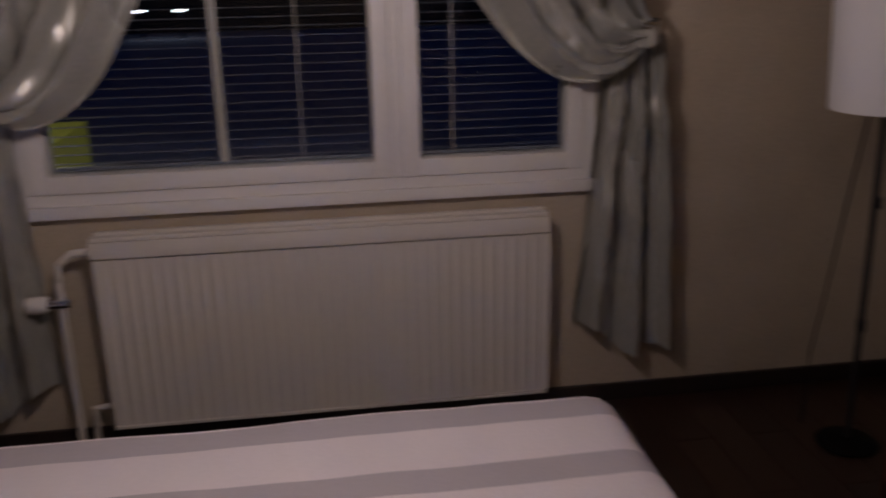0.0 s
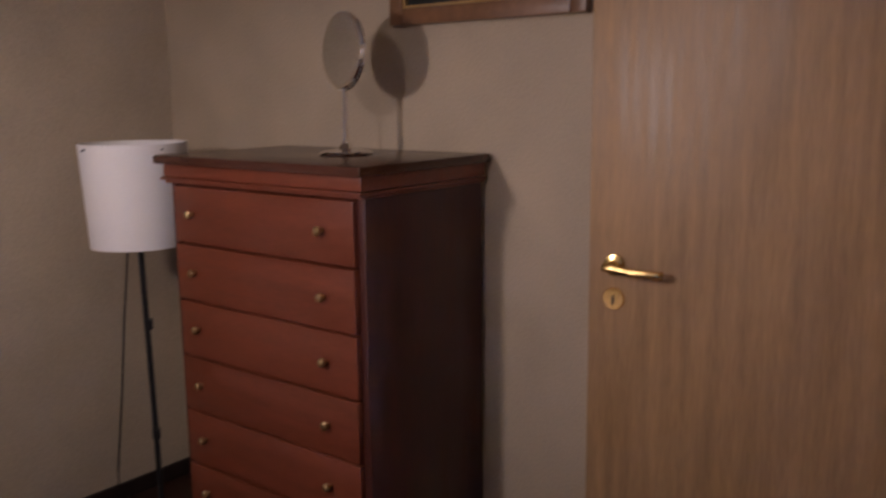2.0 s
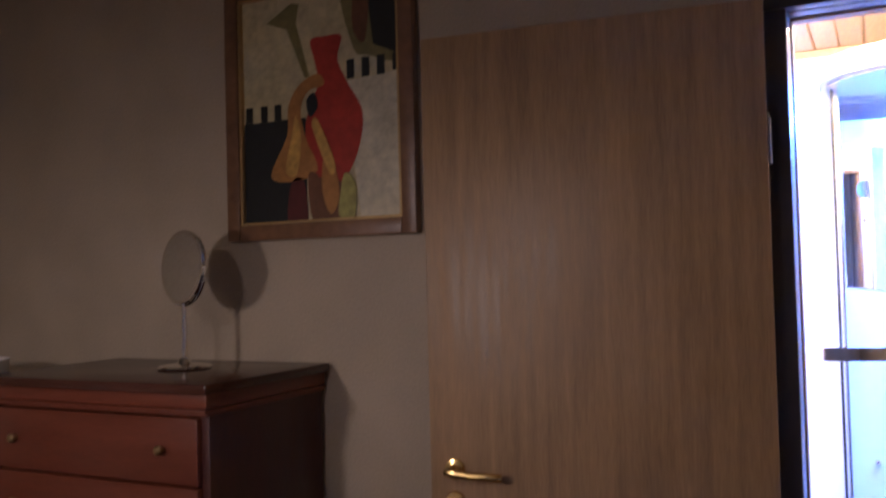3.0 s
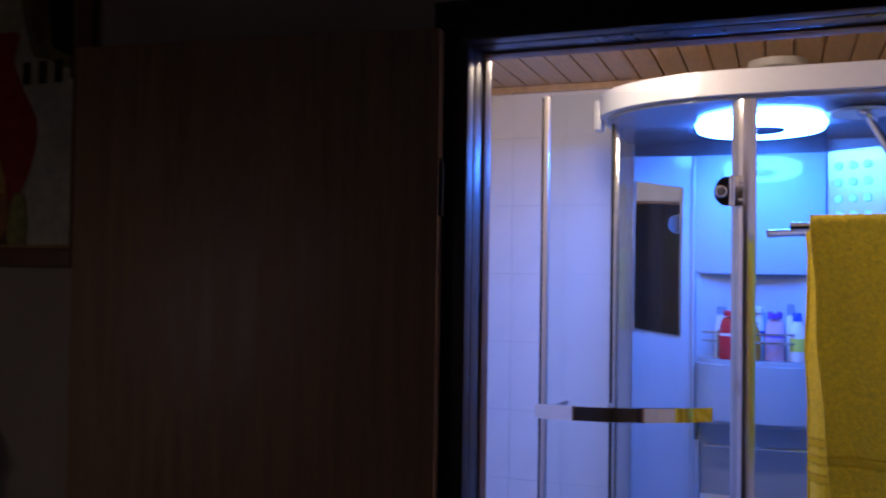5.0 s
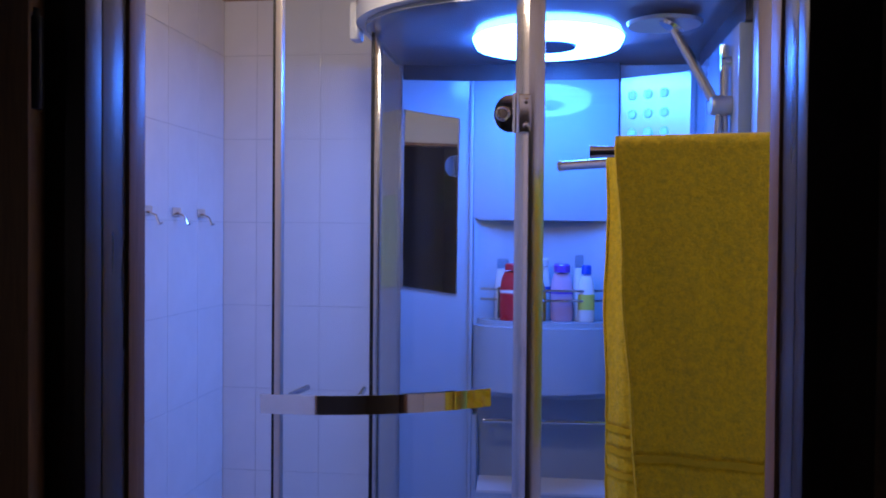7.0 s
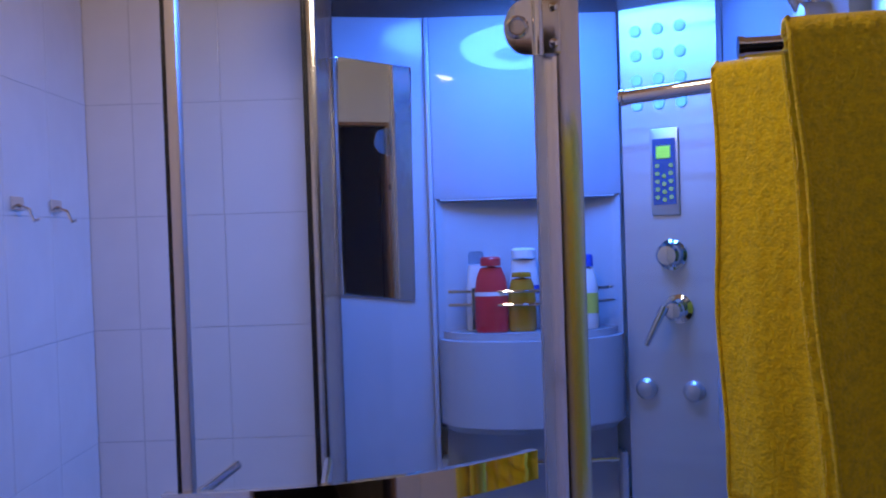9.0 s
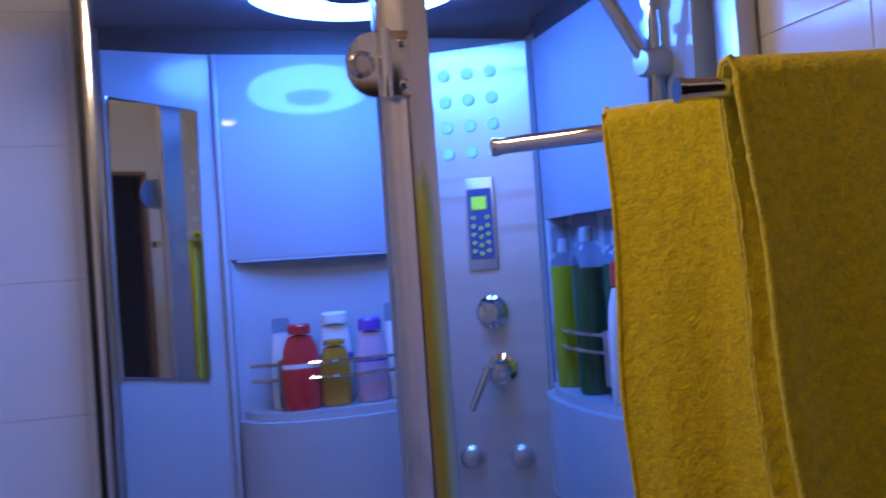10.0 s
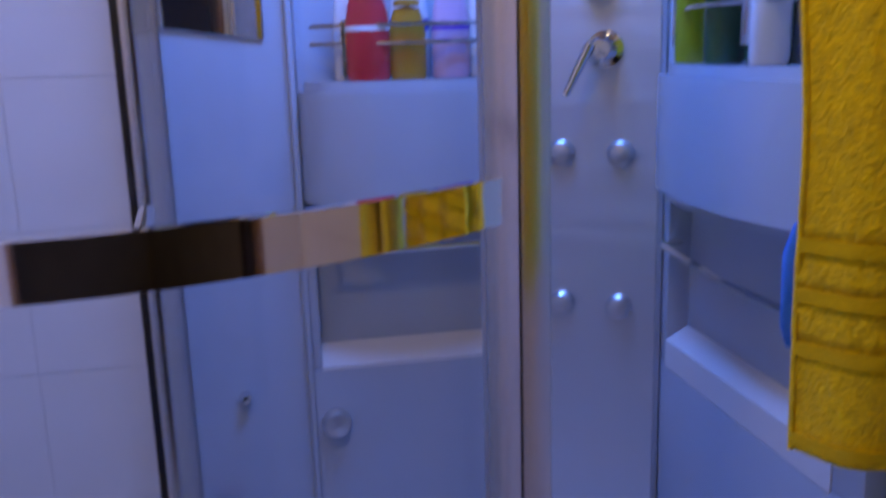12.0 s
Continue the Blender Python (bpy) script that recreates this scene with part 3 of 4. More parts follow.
part("rim", lathe([(0.0895, -0.008), (0.098, -0.007), (0.1, 0.0), (0.098, 0.007), (0.0895, 0.008)], C, tilt, seg=40), CHROME, vm)
part("mirror_glass", lathe([(0.001, -0.004), (0.09, -0.004), (0.09, 0.0084), (0.001, 0.0085)], C, tilt, seg=40), MIRROR, vm, "round mirror glass")
side = tilt.cross(Vector((0, 0, 1))).normalized()
part("yoke", tube([C + side * 0.103 * math.cos(a) + Vector((0, 0, 0.103 * math.sin(a))) for a in (math.pi + k * math.pi / 16 for k in range(17))], 0.004), CHROME, vm)

# ---- floor lamp ----
lamp = thing("floor_lamp", (-2.25, -0.425, 0), "unlit floor lamp with a white drum shade and thin black pole", "lamp")
part("base", lathe([(0.001, 0), (0.085, 0), (0.088, 0.006), (0.08, 0.012), (0.02, 0.02), (0.001, 0.022)], (-2.25, -0.41, 0.0)), mat("matt_black", (0.006, 0.005, 0.005), 0.8, spec=0.1), lamp, "matt black round base")
part("pole", tube([(-2.25, -0.41, 0.02), (-2.25, -0.415, 0.5), (-2.25, -0.425, 1.1)], 0.009), BLACKMETAL, lamp)
for z in (0.36, 0.72):
    part("joint", rod(bmesh.new(), (-2.25, -0.412, z), (-2.25, -0.413, z + 0.03), 0.013), BLACKMETAL, lamp)
bm = lathe([(0.142, 0.0), (0.158, 0.31)], (-2.25, -0.423, 0.99), seg=48)
bmesh.ops.delete(bm, geom=[f for f in bm.faces if len(f.verts) > 4], context="FACES_ONLY")
bmesh.ops.solidify(bm, geom=bm.faces[:], thickness=0.003)
part("shade", bm, SHADE, lamp, "white fabric drum shade")
part("spider", rod(rod(bmesh.new(), (-2.41, -0.43, 1.285), (-2.09, -0.43, 1.285), 0.003), (-2.25, -0.59, 1.285), (-2.25, -0.27, 1.285), 0.003), BLACKMETAL, lamp)
part("bulb", lathe([(0.012, 0), (0.014, 0.03), (0.03, 0.07), (0.028, 0.09), (0.001, 0.105)], (-2.25, -0.425, 1.1)), OPAL, lamp)
part("cord", tube([(-2.27, -0.45, 1.0), (-2.3, -0.465, 0.75), (-2.33, -0.475, 0.5), (-2.36, -0.49, 0.25), (-2.37, -0.49, 0.012), (-2.5, -0.4, 0.01), (-2.63, -0.3, 0.01)], 0.003), BLACKMETAL, lamp, "thin dark cord")

# ---- picture ----
pic = thing("framed_picture", (-1.243, -0.015, 1.62), "framed still life of a red vase, brass horn and piano keys", "picture")
PX0, PX1, PZ0, PZ1, FW = -1.556, -0.93, 1.622, 2.372, 0.045
FRAMEWOOD = mat("picture_frame_wood", (0.2, 0.1, 0.05), 0.35, vary=0.3, scale=6, fine=40)
GOLDLIP = mat("gilt_lip", (0.5, 0.33, 0.14), 0.35, metal=0.5)
for row in ((PX0, PX0 + FW, PZ0, PZ1), (PX1 - FW, PX1, PZ0, PZ1), (PX0 + FW, PX1 - FW, PZ0, PZ0 + FW), (PX0 + FW, PX1 - FW, PZ1 - FW, PZ1)):
    part("frame_rail", boxes((row[0], row[1], -0.032, -0.002, row[2], row[3]), r=0.006), FRAMEWOOD, pic, "brown wooden frame rail")
part("gilt_lip", boxes((PX0 + FW, PX0 + FW + 0.008, -0.024, -0.004, PZ0 + FW, PZ1 - FW), (PX1 - FW - 0.008, PX1 - FW, -0.024, -0.004, PZ0 + FW, PZ1 - FW), (PX0 + FW + 0.008, PX1 - FW - 0.008, -0.024, -0.004, PZ0 + FW, PZ0 + FW + 0.008), (PX0 + FW + 0.008, PX1 - FW - 0.008, -0.024, -0.004, PZ1 - FW - 0.008, PZ1 - FW)), GOLDLIP, pic)
CW, CH = PX1 - PX0 - 2 * FW, PZ1 - PZ0 - 2 * FW


def paint(name, colour, rough=0.5, vary=0.3):
    return mat("paint_" + name, colour, rough, vary=vary, scale=9, fine=50, bump=0.2)


def patch(layer, pts):
    """A painted area on the canvas; pts in fractions of its width and height, from the lower left."""
    bm = bmesh.new()
    y = -0.010 - 0.0006 * layer
    face = bm.faces.new([bm.verts.new((PX0 + FW + CW * a, y, PZ0 + FW + CH * b)) for a, b in pts])
    out = bmesh.ops.extrude_face_region(bm, geom=[face])
    for v in [g for g in out["geom"] if isinstance(g, bmesh.types.BMVert)]:
        v.co.y -= 0.0004
    return bm


def curve_pts(pts, n=6):
    """A closed smooth outline through points."""
    out = []
    m = len(pts)
    for k in range(m):
        p = [Vector(pts[(k + j - 1) % m]) for j in range(4)]
        for i in range(n):
            t = i / n
            out.append(0.5 * (2 * p[1] + (p[2] - p[0]) * t + (2 * p[0] - 5 * p[1] + 4 * p[2] - p[3]) * t * t + (3 * p[1] - p[0] - 3 * p[2] + p[3]) * t ** 3))
    return [(v.x, v.y) for v in out]


part("canvas", boxes((PX0 + FW, PX1 - FW, -0.01, -0.004, PZ0 + FW, PZ1 - FW)), paint("cream", (0.55, 0.47, 0.27)), pic, "cream painted canvas")
BLK, RED, BRZ, OLIVE, BRN, PALE = paint("black", (0.012, 0.013, 0.012)), paint("red", (0.42, 0.035, 0.02)), paint("bronze", (0.42, 0.19, 0.05)), paint("olive", (0.2, 0.17, 0.06)), paint("brown", (0.15, 0.06, 0.025)), paint("pale", (0.6, 0.54, 0.38))
part("painted_shape", patch(1, curve_pts([(0.66, 1.0), (0.72, 0.72), (0.8, 0.68), (0.99, 0.66), (1.0, 1.0)])), OLIVE, pic)
part("painted_shape", patch(2, [(0.8, 1.0), (0.84, 0.72), (1.0, 0.66), (1.0, 1.0)]), BLK, pic)
part("painted_shape", patch(2, curve_pts([(0.74, 0.98), (0.72, 0.8), (0.79, 0.74), (0.82, 0.95)])), BRN, pic)
part("painted_shape", patch(1, [(0.66, 0.58), (1.0, 0.6), (1.0, 0.0), (0.75, 0.0)]), PALE, pic)
part("painted_shape", patch(1, [(0.0, 0.0), (0.42, 0.0), (0.42, 0.45), (0.0, 0.45)]), BLK, pic)
for a, b0, b1 in ((0.03, 0.45, 0.52), (0.13, 0.45, 0.52), (0.22, 0.45, 0.52), (0.68, 0.59, 0.67), (0.77, 0.59, 0.67), (0.86, 0.59, 0.67), (0.95, 0.6, 0.67)):
    part("painted_key", patch(3, [(a, b0), (a + 0.045, b0), (a + 0.045, b1), (a, b1)]), BLK, pic, "black piano key shape")
part("painted_vase", patch(3, curve_pts([(0.46, 0.775), (0.55, 0.785), (0.65, 0.775), (0.625, 0.68), (0.68, 0.58), (0.77, 0.44), (0.73, 0.27), (0.62, 0.16), (0.46, 0.22), (0.42, 0.42), (0.5, 0.58), (0.485, 0.68)])), RED, pic, "red vase shape")
part("painted_horn", patch(4, curve_pts([(0.19, 0.21), (0.33, 0.18), (0.49, 0.22), (0.42, 0.36), (0.39, 0.48), (0.44, 0.56), (0.54, 0.58), (0.5, 0.63), (0.38, 0.59), (0.31, 0.5), (0.3, 0.38)], 4)), BRZ, pic, "bronze horn shape")
part("painted_trumpet", patch(4, [(0.42, 0.62), (0.45, 0.62), (0.37, 0.86), (0.39, 0.94), (0.34, 0.95), (0.18, 0.88), (0.31, 0.84)]), OLIVE, pic, "olive trumpet shape")
part("painted_shape", patch(5, [(0.46, 0.0), (0.72, 0.0), (0.7, 0.13), (0.62, 0.17), (0.5, 0.19)]), BRN, pic)
part("painted_shape", patch(6, curve_pts([(0.53, 0.27), (0.6, 0.22), (0.62, 0.1), (0.57, 0.03), (0.52, 0.12)])), BRZ, pic)
GOLD, MOSS = paint("gold", (0.62, 0.36, 0.09), vary=0.45), paint("moss", (0.36, 0.33, 0.1), vary=0.5)
part("painted_shape", patch(7, curve_pts([(0.29, 0.23), (0.36, 0.21), (0.39, 0.36), (0.36, 0.46), (0.335, 0.38)])), GOLD, pic)
part("painted_shape", patch(7, curve_pts([(0.43, 0.52), (0.48, 0.55), (0.5, 0.49), (0.45, 0.45)])), BLK, pic)
part("painted_shape", patch(7, curve_pts([(0.46, 0.42), (0.5, 0.43), (0.6, 0.24), (0.57, 0.2), (0.5, 0.32)])), GOLD, pic)
part("painted_shape", patch(7, curve_pts([(0.62, 0.02), (0.71, 0.01), (0.72, 0.15), (0.66, 0.2), (0.63, 0.12)])), MOSS, pic)
part("painted_shape", patch(6, curve_pts([(0.43, 0.2), (0.5, 0.19), (0.52, 0.03), (0.45, 0.02)])), BRN, pic)
part("painted_shape", patch(4, curve_pts([(0.3, 0.0), (0.42, 0.0), (0.4, 0.18), (0.32, 0.17)])), paint("dark_red", (0.09, 0.012, 0.01)), pic)

# ---- pendant lamp over the bed, out of view ----
pend = thing("pendant_lamp", (-0.86, -1.93, 1.7), "lit pendant lamp with an opaque metal dish over the bed", "lamp")
part("cord", rod(bmesh.new(), (-0.86, -1.93, 2.0), (-0.86, -1.93, 2.54), 0.004), BLACKMETAL, pend)
part("canopy", lathe([(0.001, 0), (0.02, 0), (0.05, 0.03), (0.05, 0.04), (0.001, 0.041)], (-0.86, -1.93, 2.505)), BLACKMETAL, pend)
bm = lathe([(0.03, 0.0), (0.11, 0.012), (0.17, 0.05)], (-0.86, -1.93, 1.783), seg=40)
bmesh.ops.delete(bm, geom=[f for f in bm.faces if len(f.verts) > 4], context="FACES_ONLY")
bmesh.ops.solidify(bm, geom=bm.faces[:], thickness=0.004)
part("dish", bm, BLACKMETAL, pend, "opaque metal dish")
part("dish_cap", lathe([(0.001, 0), (0.032, 0), (0.032, 0.01), (0.001, 0.011)], (-0.86, -1.93, 1.778)), BLACKMETAL, pend)
# unseen disc, added above the bulb to keep the upper walls dim
part("light_block_disc", lathe([(0.001, 0.012), (0.2, -0.02), (0.34, -0.06), (0.343, -0.056), (0.2, -0.012), (0.02, 0.03), (0.001, 0.031)], (-0.86, -1.93, 1.985), seg=48), WHITEPAINT, pend, "wide shallow disc, added to dim the upper walls")
part("arm", tube([(-0.86, -1.93, 2.03), (-1.1, -1.95, 2.06), (-1.36, -1.97, 1.98), (-1.42, -1.97, 1.72)], 0.007), BLACKMETAL, pend, "curved side arm")
part("arm_socket", lathe([(0.001, 0), (0.016, 0), (0.018, 0.05), (0.001, 0.06)], (-1.42, -1.97, 1.68)), BLACKMETAL, pend)

# unseen cone, added over the low bulb to block its upward light
bm = lathe([(0.03, 0.105), (0.1, 0.06), (0.15, 0.0)], (-1.42, -1.97, 1.626), seg=36)
bmesh.ops.delete(bm, geom=[f for f in bm.faces if len(f.verts) > 4], context="FACES_ONLY")
bmesh.ops.solidify(bm, geom=bm.faces[:], thickness=0.003)
part("light_block_cone", bm, BLACKMETAL, pend, "dark cone, added to cut the low bulb's upward light")

# ---- shower cabin ----
cabin = thing("shower_cabin", (0.47, 1.5, 0), "corner shower cabin with blue-lit acrylic panels and curved glass", "shower cabin")
CX0, CXR, CYB, CYF = 0.0, 0.93, 1.93, 1.12
ROOF = 2.15
ARC = [(0.43 - 0.44 * math.cos(a), 1.45 - 0.33 * math.sin(a)) for a in (k * math.pi / 2 / 18 for k in range(19))]
PLAN = [(-0.01, 1.99)] + ARC + [(0.985, CYF), (0.985, 1.99)]
part("shower_tray", slab([(x - 0.02 if x < 0.5 else x, y - 0.02 if y < 1.6 else y) for x, y in PLAN], 0.001, 0.16), CAPWHITE, cabin, "white acrylic shower tray")
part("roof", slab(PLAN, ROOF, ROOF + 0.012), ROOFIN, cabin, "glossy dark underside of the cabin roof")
CAP = [(-0.03, 1.99)] + [(0.43 - 0.465 * math.cos(a), 1.45 - 0.36 * math.sin(a)) for a in (k * math.pi / 2 / 24 for k in range(25))] + [(0.99, CYF - 0.03), (0.99, 1.99)]
part("roof_cap", slab(CAP, ROOF + 0.0125, 2.235), CAPWHITE, cabin, "white roof cap with a curved front")
part("cap_end_block", boxes((-0.06, -0.03, 1.44, 1.5, 2.13, 2.235), r=0.01), CAPWHITE, cabin)
DARKGAP = mat("dark_joint", (0.03, 0.035, 0.045), 0.5)
part("cornice_joint", boxes((CX0, 0.715, 1.94, 1.98, 2.095, ROOF), (0.94, 0.98, 1.15, 1.81, 2.095, ROOF)), DARKGAP, cabin)

# back panels
TURN = math.tan(radians(11))                         # the mirror panel is turned a little towards the towels


def mirror_y(x, off=0.0):
    return 1.914 + (x - 0.107) * TURN - off


part("mirror_panel", slab([(0.012, 1.985), (0.012, mirror_y(0.012)), (0.2325, mirror_y(0.2325)), (0.2325, 1.985)], 0.16, 2.095), ACRYL, cabin)
part("panel_joint", boxes((0.2326, 0.2448, 1.925, 1.98, 0.16, 2.095), r=0.004), ACRYL, cabin)
BX = (0.245, 0.71)

bm = bmesh.new()
box(bm, BX[0], BX[1], CYB, 1.985, 1.646, 2.095, r=0.004)
part("upper_panel", bm, BACKGLASS, cabin, "glossy upper back panel")
bm = boxes((BX[0], 0.262, CYB, 1.985, 0.75, 1.0), (0.694, BX[1], CYB, 1.985, 0.75, 1.0), (BX[0], BX[1], CYB, 1.985, 0.16, 0.75), r=0.004)
part("panel_frame", bm, ACRYL, cabin)
part("niche_back", sheet(lambda u, v: Vector((BX[0] + 0.001 + (BX[1] - BX[0] - 0.002) * u, 1.934 + 0.042 * math.sin(math.pi * u) ** 0.5, 1.25 + 0.396 * v)), 40, 2, 0.004), ACRYL, cabin, "concave acrylic niche", smooth=50)


def tray_front(x0, x1, y, z0, z1, out):
    """A shelf box with a bowed front that swells out of the panel, lying along x."""
    pts = [(x0, y + 0.05), (x0, y)] + [(x0 + (x1 - x0) * t, y - out * (math.sin(math.pi * t) ** 0.45)) for t in (k / 20 for k in range(1, 20))] + [(x1, y), (x1, y + 0.05)]
    bm = slab(pts, z0, z1)
    edges = [e for e in bm.edges if abs(e.verts[0].co.z - e.verts[1].co.z) < 1e-6 and (e.verts[0].co.y < y + 0.001 and e.verts[1].co.y < y + 0.001)]
    bmesh.ops.bevel(bm, geom=edges, offset=0.018, segments=4, affect="EDGES")
    return bm


part("shelf_box", tray_front(0.247, 0.708, CYB - 0.002, 1.075, 1.318, 0.115), ACRYL, cabin, "bowed acrylic shelf box", smooth=40)
part("lower_niche_back", boxes((0.262, 0.694, 1.976, 1.985, 0.75, 1.25)), ACRYL, cabin)
part("shelf_lip", sheet(lambda u, v: Vector((0.262 + 0.432 * u, 1.976 - 0.044 * v, 1.644 + 0.003 * v)), 30, 4, 0.006), ACRYL, cabin)
# the panel's sloping edge, in white acrylic to stand for the light it catches
bm = boxes((0.263, 0.693, 1.929, 1.9755, 0.745, 0.79), r=0.0)
for v in bm.verts:
    if v.co.z > 0.77 and v.co.y < 1.95:
        v.co.z = 0.753
part("lower_ledge", bm, CAPWHITE, cabin, "sloping ledge, coloured pale for the light on it")
part("grab_bar", rod(bmesh.new(), (0.285, 1.9, 0.99), (0.68, 1.9, 0.995), 0.007), CHROME, cabin, "chrome towel bar")
for x in (0.3, 0.665):
    part("bar_mount", rod(bmesh.new(), (x, 1.9, 0.99), (x, 1.975, 0.99), 0.006), CHROME, cabin)


def basket(pts, z, posts, parent):
    """A two-bar rail with short posts."""
    for dz in (0.0, 0.032):
        part("basket_bar", tube([(x, y, z + dz) for x, y in pts], 0.0042, 8), CHROME, parent, "chrome basket bar")
    for x, y in posts:
        part("basket_post", boxes((x - 0.006, x + 0.006, y - 0.008, y + 0.008, z - 0.06, z + 0.042), r=0.002), CHROME, parent)


basket([(0.275 + 0.405 * t, 1.905 - 0.055 * math.sin(math.pi * t)) for t in (k / 14 for k in range(15))], 1.385, ((0.335, 1.884), (0.62, 1.884)), cabin)

# small mirror on the back panel
mirror = thing("shower_mirror", (0.105, 1.925, 1.39), "narrow slanted mirror fixed to the cabin panel", "mirror")
bm = bmesh.new()
quad = [(0.018, 1.422), (0.19, 1.398), (0.197, 1.972), (0.022, 1.998)]
lo = [bm.verts.new((x, mirror_y(x, 0.001), z)) for x, z in quad]
hi = [bm.verts.new((x, mirror_y(x, 0.005), z)) for x, z in quad]
bm.faces.new(lo[::-1]), bm.faces.new(hi)
for k in range(4):
    bm.faces.new((lo[k], lo[(k + 1) % 4], hi[(k + 1) % 4], hi[k]))
part("mirror_glass", bm, MIRROR, mirror, smooth=0)
part("mirror_rim", tube([(x, mirror_y(x, 0.003), z) for x, z in quad + quad[:1]], 0.003, 6), CHROME, mirror, "thin chrome rim")
for x, z in ((0.107, 0.713),):
    part("small_jet", lathe([(0.001, 0), (0.013, 0), (0.014, 0.006), (0.008, 0.02), (0.001, 0.021)], (x, mirror_y(x), z), (0.19, -0.98, 0), seg=16), CHROME, cabin, "small chrome nozzle")
part("foot_jet", lathe([(0.001, 0), (0.03, 0), (0.03, 0.012), (0.024, 0.024), (0.001, 0.03)], (0.284, CYB, 0.633), (0, -1, 0), seg=22), ALU, cabin, "round body jet")
red = thing("scrub_bottle", (0.078, 1.86, 0.161), "bottle with a red cap on the cabin tray", "bottle")
part("body", lathe([(0.001, 0), (0.03, 0), (0.032, 0.01), (0.032, 0.24), (0.02, 0.27), (0.001, 0.271)], (0.078, 1.86, 0.161)), RUBBER, red)
part("cap", lathe([(0.001, 0), (0.022, 0), (0.022, 0.066), (0.001, 0.068)], (0.078, 1.86, 0.4325)), mat("red_plastic", (0.5, 0.02, 0.02), 0.35), red, "red cap")

# corner column
COL0, COL1 = Vector((0.716, 1.925)), Vector((0.915, 1.803))
along = (COL1 - COL0).normalized()
out = Vector((along.y, -along.x))
column = part("control_column", slab([tuple(COL0), tuple(COL1), tuple(COL1 - out * 0.05), tuple(COL0 - out * 0.05)], 0.16, 2.095), STEEL, cabin, "brushed steel control column")


def on_column(a, z, off=0.0):
    """A place on the column: a along its width from 0 to 1."""
    p = COL0 + (COL1 - COL0) * a + out * off
    return Vector((p.x, p.y, z))


N3 = Vector((out.x, out.y, 0))
JETMAT = mat("jet_disc", (0.5, 0.68, 0.72), 0.25, emit=(0.1, 0.6, 0.8), power=16.0)
JET = mesh_of("jet", lathe([(0.001, 0), (0.013, 0), (0.0135, 0.003), (0.011, 0.005), (0.001, 0.0055)], (0, 0, 0), N3, seg=18), JETMAT)
for r in range(4):
    for c in range(3):
        ob = new("jet", JET)
        ob.parent = column
        ob.location = on_column((0.176, 0.41, 0.64)[c], 2.037 - 0.06 * r)


def col_box(a0, a1, z0, z1, o0, o1, r=0.0):
    bm = bmesh.new()
    c0, c1 = on_column(a0, 0, o0), on_column(a1, 0, o0)
    w = (c1 - c0).length
    box(bm, -w / 2, w / 2, -(o1 - o0), 0, z0, z1, r=r)
    bmesh.ops.transform(bm, matrix=Matrix.Translation((c0 + c1) / 2) @ Matrix.Rotation(math.atan2(along.y, along.x), 4, "Z"), verts=bm.verts)
    return bm


pad = part("control_panel", col_box(0.305, 0.6, 1.588, 1.797, 0.0, 0.008, r=0.003), ALU, column, "control panel with a lit green display")
part("keypad", col_box(0.333, 0.572, 1.613, 1.772, 0.0085, 0.01), PADBLUE, column, "blue keypad")
part("display", col_box(0.375, 0.52, 1.725, 1.754, 0.0105, 0.0115), LCD, column, "lit yellow-green display")
BTN = mesh_of("button", lathe([(0.001, 0), (0.0042, 0), (0.004, 0.002), (0.001, 0.0022)], (0, 0, 0), N3, seg=10), BUTTON)
for r in range(5):
    for c in range(3):
        if (r == 0 and c == 1):
            continue
        ob = new("button", BTN)
        ob.parent = column
        ob.location = on_column(0.382 + 0.07 * c, 1.707 - 0.019 * r - (0.006 if c == 1 else 0), 0.0102)
part("diverter_knob", lathe([(0.001, 0), (0.036, 0), (0.037, 0.004), (0.03, 0.008), (0.03, 0.012), (0.028, 0.04), (0.022, 0.046), (0.001, 0.047)], on_column(0.5, 1.492), N3), CHROME, column, "round chrome diverter knob")
mix = part("mixer", lathe([(0.001, 0), (0.034, 0), (0.035, 0.006), (0.024, 0.01), (0.023, 0.05), (0.018, 0.055), (0.001, 0.056)], on_column(0.56, 1.362), N3), CHROME, column, "chrome mixer tap with a lever")
p, q = on_column(0.48, 1.372, 0.055), on_column(0.3, 1.28, 0.07)
part("lever", rod(bmesh.new(), p, q, 0.011, 14, 0.007), CHROME, column)
for z in (1.166, 0.859):
    for a in (0.2, 0.7):
        part("body_jet", lathe([(0.001, 0), (0.024, 0), (0.026, 0.006), (0.026, 0.014), (0.018, 0.022), (0.001, 0.026)], on_column(a, z), N3, seg=22), ALU, column, "round metal body jet")

# right panel
part("corner_joint", boxes((0.9155, 0.93, 1.806, 1.85, 0.16, 2.095), r=0.002), ACRYL, cabin)
part("right_upper_panel", boxes((CXR, 0.985, 1.17, 1.804, 1.69, 2.095), r=0.004), BACKGLASS, cabin, "glossy upper side panel")
part("right_panel_frame", boxes((CXR, 0.985, 1.78, 1.804, 0.75, 1.69), (CXR, 0.985, 1.17, 1.24, 0.75, 1.69), (CXR, 0.985, 1.17, 1.804, 0.16, 0.75), r=0.004), ACRYL, cabin)
part("right_niche_back", boxes((0.976, 0.985, 1.24, 1.78, 0.75, 1.69)), ACRYL, cabin)


